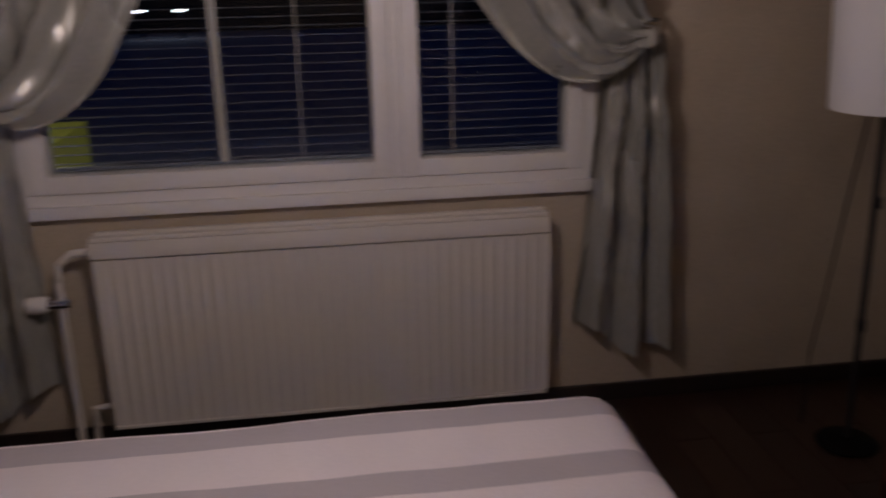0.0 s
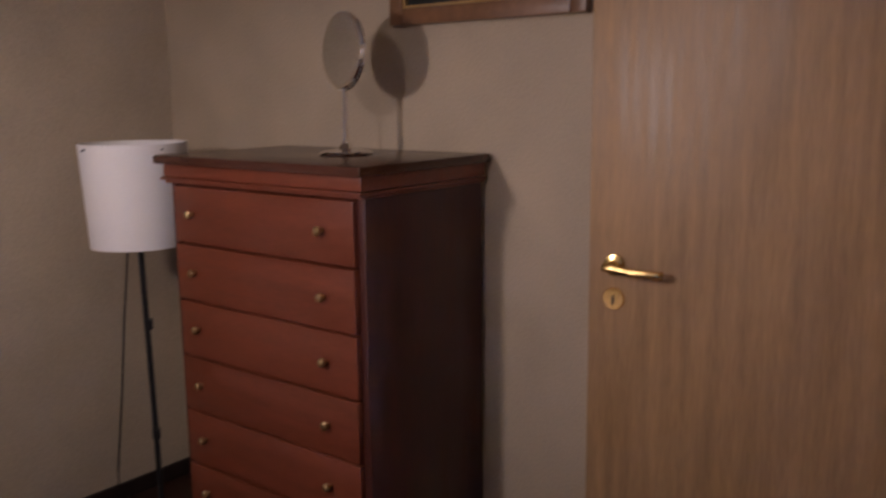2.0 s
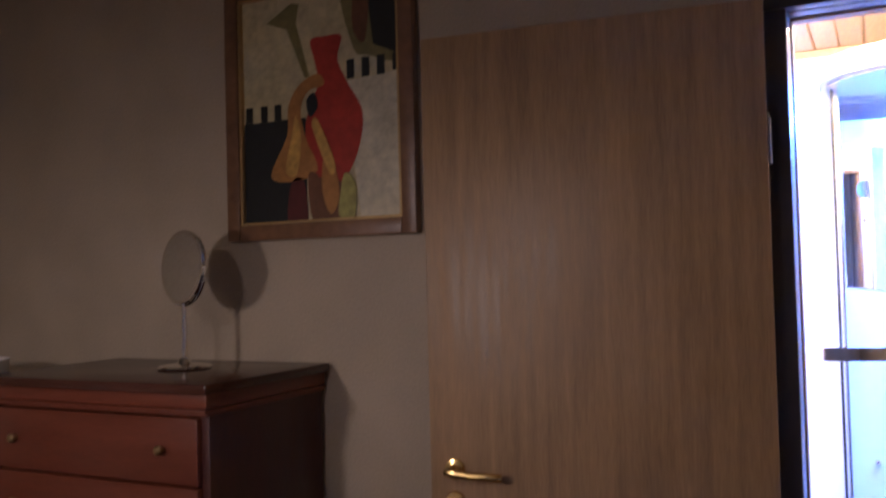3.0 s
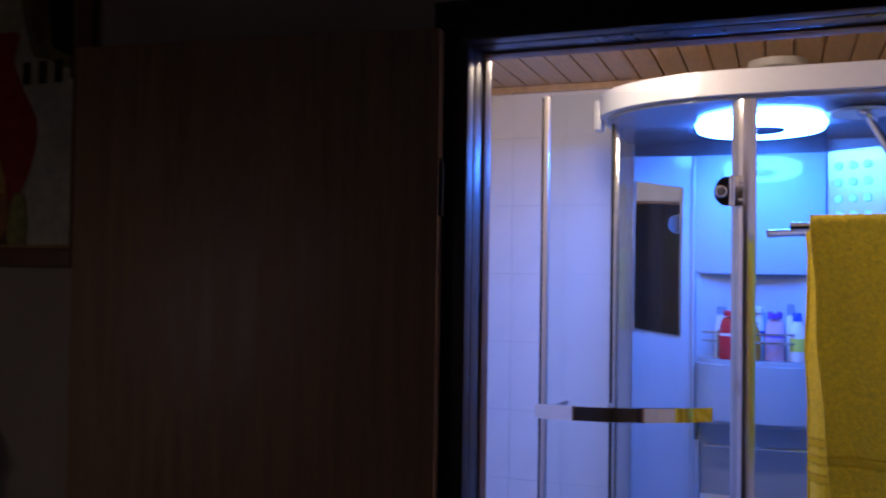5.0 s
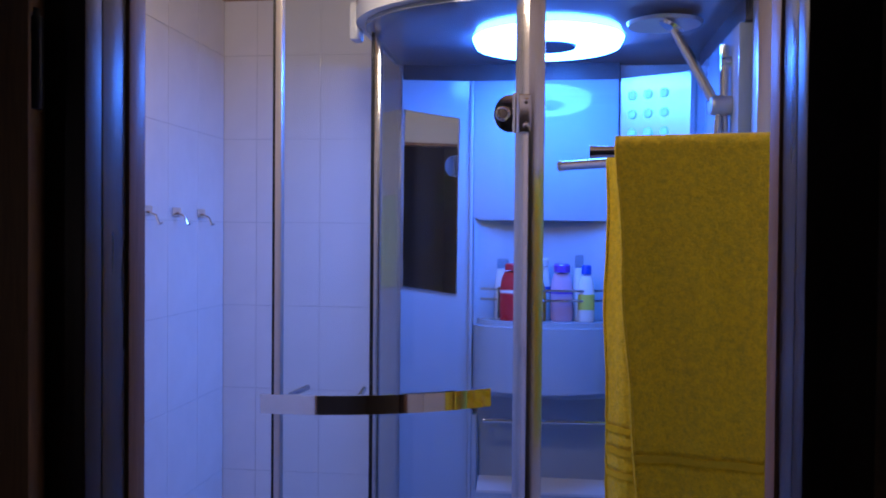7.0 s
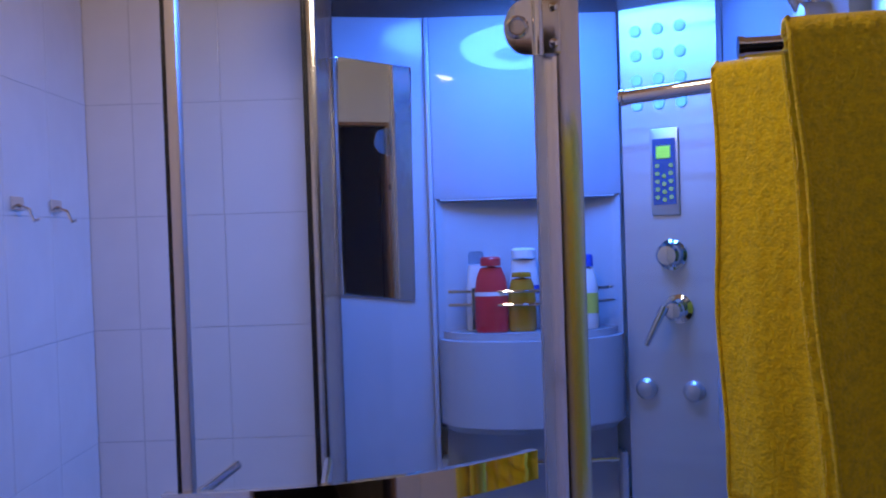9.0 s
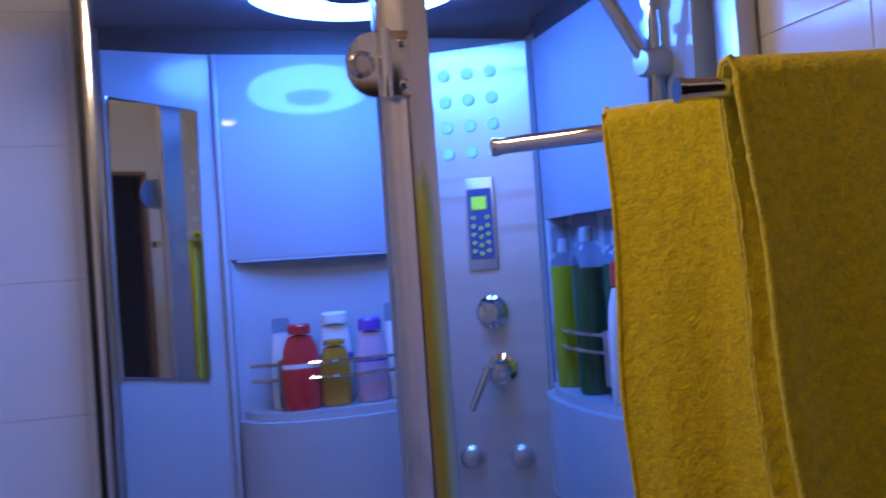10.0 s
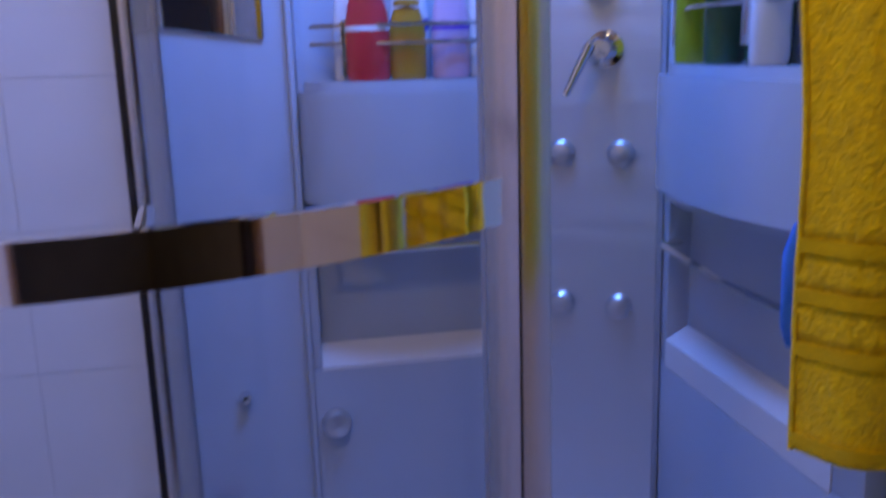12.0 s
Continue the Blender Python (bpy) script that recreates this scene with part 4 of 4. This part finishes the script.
def side_box(y0, y1, x, z0, z1, out_by, soft):
    pts = [(x + 0.05, y0), (x, y0)] + [(x - out_by * (math.sin(math.pi * t) ** 0.45), y0 + (y1 - y0) * t) for t in (k / 20 for k in range(1, 20))] + [(x, y1), (x + 0.05, y1)]
    bm = slab(pts, z0, z1)
    edges = [e for e in bm.edges if abs(e.verts[0].co.z - e.verts[1].co.z) < 1e-6 and e.verts[0].co.x < x + 0.001 and e.verts[1].co.x < x + 0.001]
    bmesh.ops.bevel(bm, geom=edges, offset=soft, segments=4, affect="EDGES")
    return bm


part("side_shelf_box", side_box(1.22, 1.785, CXR - 0.001, 1.1, 1.335, 0.09, 0.018), ACRYL, cabin, "bowed acrylic shelf box", smooth=40)
# same on the side panel: the light on the edge is put into its colour
bm = boxes((0.929, 0.9755, 1.241, 1.779, 0.745, 0.825), r=0.0)
for v in bm.verts:
    if v.co.z > 0.77 and v.co.x < 0.95:
        v.co.z = 0.8
part("side_ledge", bm, CAPWHITE, cabin, "sloping ledge, coloured pale for the light on it")
part("side_bar", tube([(0.95, 1.77, 1.0), (0.9, 1.74, 1.0), (0.885, 1.5, 0.995), (0.9, 1.28, 0.99), (0.95, 1.25, 0.99)], 0.007), CHROME, cabin, "chrome side bar")
basket([(0.925 - 0.06 * math.sin(math.pi * t), 1.76 - 0.5 * t) for t in (k / 14 for k in range(15))], 1.425, ((0.898, 1.7), (0.873, 1.42)), cabin)

# shower pole and hand shower
part("slide_pole", rod(bmesh.new(), (0.915, 1.262, 1.62), (0.915, 1.262, 2.06), 0.011), CHROME, cabin, "chrome slide pole")
for z in (1.64, 2.02):
    part("pole_mount", rod(bmesh.new(), (0.905, 1.262, z), (0.975, 1.262, z), 0.014), CHROME, cabin)
slider = part("slider", lathe([(0.001, 0), (0.02, 0), (0.024, 0.006), (0.024, 0.05), (0.02, 0.056), (0.001, 0.057)], (0.934, 1.252, 1.912), (-1, -0.15, 0), seg=22), ALU, cabin, "hand shower slider")
part("shower_handle", rod(bmesh.new(), (0.893, 1.25, 1.915), (0.797, 1.28, 2.105), 0.0125), CHROME, slider, "chrome hand shower")
part("shower_head", lathe([(0.001, 0), (0.03, 0), (0.034, 0.008), (0.016, 0.022), (0.001, 0.023)], (0.787, 1.284, 2.108), (0.5, 0, 0.85)), CHROME, slider)
part("hose", tube([(0.9, 1.245, 1.9), (0.89, 1.24, 1.75), (0.9, 1.24, 1.5), (0.915, 1.25, 1.3), (0.925, 1.3, 1.2)], 0.008), CHROME, cabin, "metal shower hose")

# round ring light under the roof
OUT_R, IN_R = (0.213, 0.213), (0.085, 0.085)
bm = bmesh.new()
loops = []
for rx, ry, z in ((OUT_R[0], OUT_R[1], ROOF - 0.002), (OUT_R[0] - 0.01, OUT_R[1] - 0.01, ROOF - 0.024), (IN_R[0] + 0.004, IN_R[1] + 0.004, ROOF - 0.025), (IN_R[0], IN_R[1], ROOF - 0.002)):
    loops.append([bm.verts.new((0.485 + rx * math.cos(a), 1.57 + ry * math.sin(a), z)) for a in (k * math.tau / 56 for k in range(56))])
for lo, hi in zip(loops, loops[1:]):
    for k in range(56):
        bm.faces.new((lo[k], lo[(k + 1) % 56], hi[(k + 1) % 56], hi[k]))
part("ring_light", bm, RINGLIGHT, cabin, "glowing blue-white ring light", smooth=60)
part("speaker_grille", lathe([(0.001, -0.025), (0.078, -0.025), (0.08, -0.021), (0.08, 0.0), (0.001, 0.001)], (0.485, 1.57, ROOF - 0.002)), mat("dark_grille", (0.02, 0.04, 0.07), 0.5), cabin)
part("rain_head", lathe([(0.001, -0.02), (0.09, -0.02), (0.095, -0.012), (0.05, 0.0), (0.001, 0.001)], (0.78, 1.34, ROOF - 0.002)), ALU, cabin, "round overhead shower")

# uprights and glass
part("side_glass", boxes((0.008, 0.014, 1.47, 1.925, 0.165, 2.148)), CABGLASS, cabin).visible_shadow = False
part("strike_strip", boxes((0.012, 0.03, 1.445, 1.468, 0.162, 2.15), r=0.004), POSTALU, cabin, "narrow aluminium strike strip")
part("strike_gasket", boxes((0.002, 0.0115, 1.446, 1.462, 0.162, 2.15), r=0.002), RUBBER, cabin, "black rubber gasket")
part("back_strip", boxes((-0.008, 0.008, 1.926, 1.96, 0.162, 2.15), r=0.004), ALU, cabin)
FRONT, px, py = [], 0.4145, 1.1315                    # the post's front: two bowed faces that meet in a soft ridge
for start, stop, length, steps in ((-42, -24, 0.036, 10), (-24, 3, 0.004, 6), (3, 21, 0.036, 12)):
    for k in range(steps):
        FRONT.append((px, py))
        a = radians(start + (stop - start) * (k + 0.5) / steps)
        px, py = px + length / steps * math.cos(a), py + length / steps * math.sin(a)
FRONT.append((px, py))
part("post", slab(FRONT + [(px, 1.16), (0.478, 1.172), (0.42, 1.172), (0.4145, 1.16)], 0.162, ROOF), POSTALU, cabin, "wide aluminium post")
part("wall_profile", boxes((0.955, 0.992, 1.09, 1.15, 0.162, ROOF), r=0.008), ALU, cabin, "aluminium wall profile")
part("fixed_glass", boxes((0.478, 0.956, 1.118, 1.124, 0.165, 2.148)), CABGLASS, cabin).visible_shadow = False
HINGE = Vector((0.418, 1.15))
FREE = Vector((-0.114, 0.98))


def bow(a, b, sag, n=18):
    """Plan points of a shallow arc from a to b that swells towards the doorway."""
    d = (b - a)
    side_way = Vector((d.y, -d.x)).normalized()
    if side_way.y > 0:
        side_way = -side_way
    return [tuple(a + d * t + side_way * sag * 4 * t * (1 - t)) for t in (k / n for k in range(n + 1))]


glassdoor = part("glass_door", ribbon(bow(HINGE, FREE, 0.085), 0.19, 2.16, 0.006), CABGLASS, cabin, "open curved glass door", smooth=40)
glassdoor.visible_shadow = False
d = (FREE - HINGE).normalized()
part("door_edge_strip", boxes((FREE.x - 0.004, FREE.x + 0.012, FREE.y - 0.012, FREE.y + 0.012, 0.185, 2.162), r=0.003), ALU, glassdoor, "aluminium edge strip")
part("gasket", boxes((FREE.x - 0.011, FREE.x - 0.0045, FREE.y - 0.008, FREE.y + 0.008, 0.185, 2.16), r=0.002), RUBBER, glassdoor, "black rubber gasket")
part("hinge_gasket", boxes((HINGE.x - 0.004, HINGE.x + 0.004, HINGE.y - 0.01, HINGE.y + 0.01, 0.19, 2.15), r=0.002), ALU, glassdoor)
h = part("door_handle", ribbon(bow(Vector((0.374, 0.925)), Vector((-0.082, 0.775)), 0.05), 1.228, 1.267, 0.012), CHROME, glassdoor, "long bowed chrome handle", smooth=40)
for t in (0.63, 0.97):
    a = Vector(bow(Vector((0.374, 0.925)), Vector((-0.082, 0.775)), 0.05, 50)[int(50 * t)])
    g = Vector(min(bow(HINGE, FREE, 0.085, 50), key=lambda q: (Vector(q) - a).length))
    part("handle_mount", rod(bmesh.new(), (*a, 1.248), (*g, 1.248), 0.007), CHROME, glassdoor)
def half_disc(x, y, z, r, thick):
    """A flat plate, straight at its post side and round at the glass side, standing in the x-z plane."""
    rim = [(x + 0.012, z - r), (x + 0.012, z + r)] + [(x - r * 0.85 * math.sin(a), z + r * math.cos(a)) for a in (k * math.pi / 16 for k in range(17))]
    bm = bmesh.new()
    near, far = [bm.verts.new((a, y - thick, b)) for a, b in rim], [bm.verts.new((a, y, b)) for a, b in rim]
    for k in range(len(rim)):
        bm.faces.new((near[k], near[(k + 1) % len(rim)], far[(k + 1) % len(rim)], far[k]))
    bm.faces.new(near)
    bm.faces.new(far[::-1])
    return bm


for z in (1.878, 0.42):
    hg = part("cabin_hinge", half_disc(0.402, 1.116, z, 0.043, 0.007), CHROME, glassdoor, "chrome half-round glass hinge")
    part("hinge_cup", lathe([(0.001, 0), (0.017, 0), (0.018, 0.003), (0.014, 0.006), (0.011, 0.003), (0.001, 0.003)], (0.386, 1.109, z), (0, -1, 0), seg=20), POSTALU, glassdoor, "round hinge cap")
    part("hinge_clamp", boxes((0.418, 0.452, 1.1, 1.112, z - 0.044, z + 0.044), r=0.003), POSTALU, glassdoor, "satin hinge clamp on the post")
    part("hinge_pin", rod(bmesh.new(), (0.417, 1.103, z - 0.046), (0.417, 1.103, z + 0.046), 0.0085), CHROME, glassdoor)
    for dz in (-0.028, 0.028):
        part("screw", lathe([(0.001, 0), (0.0075, 0), (0.0065, 0.004), (0.001, 0.0055)], (0.441, 1.1, z + dz), (0, -1, 0), seg=12), CHROME, glassdoor)


# ---- bottles ----
def plastic(name, colour, rough=0.3):
    return mat(name, colour, rough, vary=0.05, scale=8, fine=60, bump=0.02)


RED, WHITE, VIOLET, PINK, AMBER, BLUE, LEMON = (plastic("red_bottle", (0.55, 0.02, 0.03)), plastic("white_bottle", (0.75, 0.76, 0.8)), plastic("violet_cap", (0.16, 0.07, 0.5)),
    plastic("pink_bottle", (0.62, 0.42, 0.6)), plastic("amber_bottle", (0.42, 0.19, 0.012), 0.15), plastic("blue_label", (0.03, 0.08, 0.5)), plastic("lemon_label", (0.6, 0.6, 0.1)))
GREEN, OLIVEB, CLEAR = plastic("dark_green_liquid", (0.008, 0.075, 0.025), 0.1), plastic("olive_liquid", (0.28, 0.3, 0.01), 0.1), glass_mat("clear_plastic", (0.72, 0.78, 0.84), 0.08)


def bottle(x, y, z, h, r, body, cap, label, cap_h=0.03, flat=0.6, cap_r=0.55, band=None, band_label="", down=False, span=(0.25, 0.58)):
    b = thing("bottle", (x, y, z), label, "bottle", "shower bottles")
    prof = [(0.001, 0.0), (r * 0.9, 0.0), (r, 0.008), (r, h * 0.62), (r * 0.86, h * 0.84), (r * cap_r, h - 0.004), (0.001, h)]
    if down:
        prof = [(0.001, 0.0), (r * 0.55, 0.0), (r * 0.6, 0.02), (r, 0.05), (r * 1.02, h * 0.5), (r * 0.8, h - 0.01), (0.001, h)]
    part("body", lathe(prof, (x, y, z), seg=22, sx=1.0, sy=flat), body, b)
    part("cap", lathe([(0.001, 0.0005), (r * cap_r, 0.0005), (r * cap_r, cap_h * 0.8), (r * cap_r * 0.8, cap_h), (0.001, cap_h + 0.001)], (x, y, z + h), seg=20, sy=max(flat, 0.75)), cap, b)
    if band:
        part("label_band", lathe([(r * 0.6, h * span[0]), (r * 1.012, h * span[0]), (r * 1.012, h * span[1]), (r * 0.6, h * span[1])], (x, y, z), seg=22, sy=flat * 1.01), band, b, band_label)
    return b


ST = 1.319
bottle(0.345, 1.915, ST, 0.165, 0.026, WHITE, CLEAR, "pale bottle with a clear cap", 0.03, 0.5, 0.75)
bottle(0.378, 1.875, ST, 0.16, 0.04, RED, RED, "wide red shower gel bottle with a white label line", 0.022, 0.45, 0.62, band=WHITE, band_label="white label line", span=(0.55, 0.61))
bottle(0.452, 1.88, ST, 0.13, 0.034, AMBER, AMBER, "squat amber bottle on the cabin shelf", 0.012, 0.55, 0.7)
bottle(0.462, 1.917, ST, 0.175, 0.037, WHITE, WHITE, "white bottle with a blue label", 0.025, 0.45, 0.8, band=BLUE, band_label="blue label", span=(0.5, 0.62))
bottle(0.535, 1.89, ST, 0.155, 0.036, PINK, VIOLET, "pink bottle with a violet cap and label", 0.028, 0.5, 0.72, band=VIOLET, band_label="violet label", span=(0.56, 0.62))
bottle(0.59, 1.915, ST, 0.17, 0.02, WHITE, CLEAR, "white bottle with a clear cap", 0.04, 0.8, 0.7)
bottle(0.612, 1.885, ST, 0.15, 0.026, WHITE, BLUE, "pale bottle with a blue cap and a yellow label", 0.03, 0.6, 0.6, band=LEMON, band_label="yellow label")
SR = 1.336


def liquid_bottle(x, y, z, fill, h, r, body, label, flat=0.85, square=0.0):
    """A clear bottle filled with coloured gel up to fill, its shoulder and ribbed cap clear."""
    b = thing("bottle", (x, y, z), label, "bottle", "shower bottles")
    part("body", lathe([(0.001, 0.0), (r * 0.92, 0.0), (r, 0.008), (r, fill - 0.004), (r * 0.985, fill), (0.001, fill + 0.0005)], (x, y, z), seg=24, sy=flat), body, b, "coloured gel behind clear plastic")
    part("shoulder", lathe([(r * 0.99, fill + 0.001), (r, fill + 0.012), (r * 0.86, h - 0.014), (r * 0.55, h - 0.003), (r * 0.5, h)], (x, y, z), seg=24, sy=flat), CLEAR, b, "clear plastic shoulder")
    cap = part("cap", lathe([(r * 0.5, 0.0005), (r * 0.78, 0.0005), (r * 0.78, 0.045), (r * 0.7, 0.056), (0.001, 0.058)], (x, y, z + h), seg=24, sy=max(flat, 0.9)), CLEAR, b, "clear plastic cap")
    part("cap_core", lathe([(0.001, 0.001), (r * 0.42, 0.001), (r * 0.38, 0.028), (0.001, 0.03)], (x, y, z + h), seg=16), WHITE, cap, "pale dispensing nozzle")


liquid_bottle(0.912, 1.668, SR, 0.25, 0.278, 0.031, OLIVEB, "tall olive-yellow bottle with a clear cap")
liquid_bottle(0.905, 1.545, SR, 0.245, 0.295, 0.033, GREEN, "tall dark green bottle with a clear cap")
liquid_bottle(0.94, 1.475, SR, 0.25, 0.285, 0.036, GREEN, "wide dark green bottle with a clear cap")
bottle(0.897, 1.4, SR, 0.21, 0.03, WHITE, RED, "white bottle with a red cap", 0.045, 0.7, 0.62)
brush = thing("bath_brush", (0.872, 1.255, 0.965), "bright blue plastic bath brush hanging from the side bar", "brush")
bm = lathe([(0.001, 0), (0.014, 0.0), (0.025, 0.03), (0.026, 0.13), (0.012, 0.17), (0.001, 0.176)], (0.872, 1.255, 0.965), sy=0.55)
part("head", bm, plastic("bright_blue", (0.02, 0.2, 0.7)), brush)
part("loop", tube([(0.872, 1.255, 1.138), (0.885, 1.265, 1.15), (0.9, 1.276, 1.08), (0.902, 1.279, 1.0)], 0.003, 6), plastic("blue_cord", (0.02, 0.12, 0.4)), brush)

# ---- towels and swivel rails ----
RAILZ = 1.747
PIVOT = Vector((0.972, 0.575))
rack = thing("towel_rack", (0.99, 0.575, RAILZ), "chrome towel rack with two swivel arms on the tiled wall", "towel rack")
part("wall_plate", boxes((0.986, 0.999, 0.54, 0.61, RAILZ - 0.07, RAILZ + 0.05), r=0.005), CHROME, rack)
part("pivot", rod(bmesh.new(), (PIVOT.x, PIVOT.y, RAILZ - 0.05), (PIVOT.x, PIVOT.y, RAILZ + 0.03), 0.014), CHROME, rack)
TIPS = (Vector((0.578, 0.655)), Vector((0.525, 0.99)))
for tip in TIPS:
    way = (PIVOT - tip).normalized()
    part("arm", rod(bmesh.new(), (*tip, RAILZ), (*PIVOT, RAILZ), 0.0105), CHROME, rack, "chrome swivel arm")
    cap = tip - way * 0.006
    part("end_cap", rod(bmesh.new(), (*cap, RAILZ), (*tip, RAILZ), 0.012), CHROME, rack)


def towel(tip, s0, s1, front, back, seed, label, bands, spread=0.0, skew=0.0):
    """A terry towel folded over an arm, from s0 to s1 along it; front and back are the lengths of its two sides."""
    way = (PIVOT - tip).normalized()
    face = Vector((way.y, -way.x))
    mid = tip + way * (s0 + s1) / 2
    t = thing("towel", (mid.x, mid.y, RAILZ), label, "towel", "towels")
    r, top = 0.02, RAILZ + 0.008
    total = front + back + math.pi * r

    def f(u, v, lift=0.0):
        s = v * total
        if s < front:
            down, off, zz = front - s, r, top - (front - s)
        elif s < front + math.pi * r:
            a = (s - front) / r
            down, off, zz = 0.0, r * math.cos(a), top + r * math.sin(a)
        else:
            down, off, zz = s - front - math.pi * r, -r, top - (s - front - math.pi * r)
        sgn = 1 if off >= 0 else -1
        along_by = s0 + (s1 - s0) * u + skew * down + 0.008 * noise.noise((down * 5, u * 2, seed + 9))
        hang = min(1.0, down * 4)
        wave = 0.02 * hang * noise.noise((u * 3.2, down * 0.9, seed)) + 0.006 * hang * math.sin(u * 17 + seed + down)
        a_long = (s1 - s0) * u
        wave += 0.0014 * noise.noise((u * 15, zz * 14, seed + 3)) + 0.0013 * noise.noise((a_long * 110, zz * 100, seed + 5)) + 0.0008 * noise.noise((a_long * 230, zz * 190, seed + 7))
        for b in bands:
            if abs(down - (front - b)) < 0.01:
                wave -= 0.003
        p = tip + way * along_by + face * (off + sgn * (wave + lift + spread * down))
        return Vector((p.x, p.y, zz))

    part("terry_cloth", sheet(f, 130, 420, 0.007), TERRY, t, smooth=60)
    part("edge_hem", tube([f(0.0, k / 80) for k in range(81)], 0.003, 8), TERRY, t, smooth=60)
    WEAVE = mat("yellow_weave", (0.76, 0.54, 0.004), 0.85, vary=0.1, fine=300, bump=0.4)
    for b in bands + (0.012,):
        v0, v1 = (b - 0.006) / total, (b + 0.006) / total
        part("woven_band", sheet(lambda u, v: f(u, max(0.0, v0 + (v1 - v0) * v), 0.0038), 50, 5, 0.002), WEAVE, t, "flat woven band", smooth=60)
    return t


towel(TIPS[0], 0.042, 0.345, 0.8, 0.74, 1.0, "golden yellow terry towel on the arm nearer the door", (0.15, 0.25), 0.012, 0.075)
towel(TIPS[1], 0.14, 0.43, 0.733, 0.69, 4.0, "golden yellow terry towel on the arm nearer the cabin", (0.093, 0.14, 0.183), 0.01, 0.018)

# ---- hooks and lamps ----
for y in (1.405, 1.6, 1.79):
    hk = thing("wall_hook", (BW, y, 1.65), "small chrome hook on the tiled wall", "hook", "wall hooks")
    part("plate", boxes((BW + 0.001, BW + 0.007, y - 0.028, y + 0.028, 1.64, 1.668), r=0.002), CHROME, hk)
    part("prong", tube([(BW + 0.006, y, 1.65), (BW + 0.03, y, 1.64), (BW + 0.04, y, 1.615), (BW + 0.05, y, 1.62)], 0.004), CHROME, hk)
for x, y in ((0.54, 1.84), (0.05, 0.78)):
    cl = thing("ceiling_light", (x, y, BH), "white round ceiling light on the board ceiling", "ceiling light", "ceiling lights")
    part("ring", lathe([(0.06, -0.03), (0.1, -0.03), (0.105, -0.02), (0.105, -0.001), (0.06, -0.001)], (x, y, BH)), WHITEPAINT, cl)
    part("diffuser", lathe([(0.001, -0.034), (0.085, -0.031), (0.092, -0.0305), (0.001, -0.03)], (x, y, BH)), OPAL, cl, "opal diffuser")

# ---- floor planks and tiles ----
x, k = W, 0
plank = mesh_of("plank", boxes((0, 0.6, 0, 0.118, -0.012, 0.0), r=0.0015), PLANK, smooth=0)
y = S
row = 0
while y < N - 0.02:
    x = W - 0.3 * (row % 2)
    while x < 0.4:
        ob = new("plank", plank)
        ob.parent = floor
        ob.location = (x, y, 0)
        x += 0.602
    y += 0.12
    row += 1
tile_plain = {}


def tile_mesh(w, h, axis):
    key = (round(w, 3), round(h, 3), axis)
    if key not in tile_plain:
        b = boxes((0.0009, w - 0.0009, -0.004, 0.004, 0.0009, h - 0.0009), r=0.001)
        if axis == "x":
            bmesh.ops.transform(b, matrix=Matrix.Rotation(math.pi / 2, 4, "Z"), verts=b.verts)
        tile_plain[key] = mesh_of("tile", b, TILE, smooth=0)
    return tile_plain[key]


def tile_wall(parent, axis, start, end, fixed, first):
    """Tiles 0.225 wide and 0.287 high with joints; first: where one joint lies along the wall."""
    rows = [0.0, 0.193] + [0.48 + 0.287 * k for k in range(7)] + [BH]
    cols = [start] + [c for c in (first + 0.225 * k for k in range(-20, 20)) if start + 0.02 < c < end - 0.02] + [end]
    for z0, z1 in zip(rows, rows[1:]):
        for a0, a1 in zip(cols, cols[1:]):
            ob = new("tile", tile_mesh(a1 - a0, z1 - z0, axis))
            ob.parent = parent
            ob.location = (a0, fixed, z0) if axis == "y" else (fixed, a0, z0)


tile_wall(bpy.data.objects["wall_bath_north"], "y", BW, BE, BN + 0.004, -0.289)
tile_wall(bpy.data.objects["wall_bath_west"], "x", N + T + 0.012, BN, BW - 0.004, 1.775)
tile_wall(bpy.data.objects["wall_bath_east"], "x", N + T + 0.012, BN, BE + 0.004, 1.1)
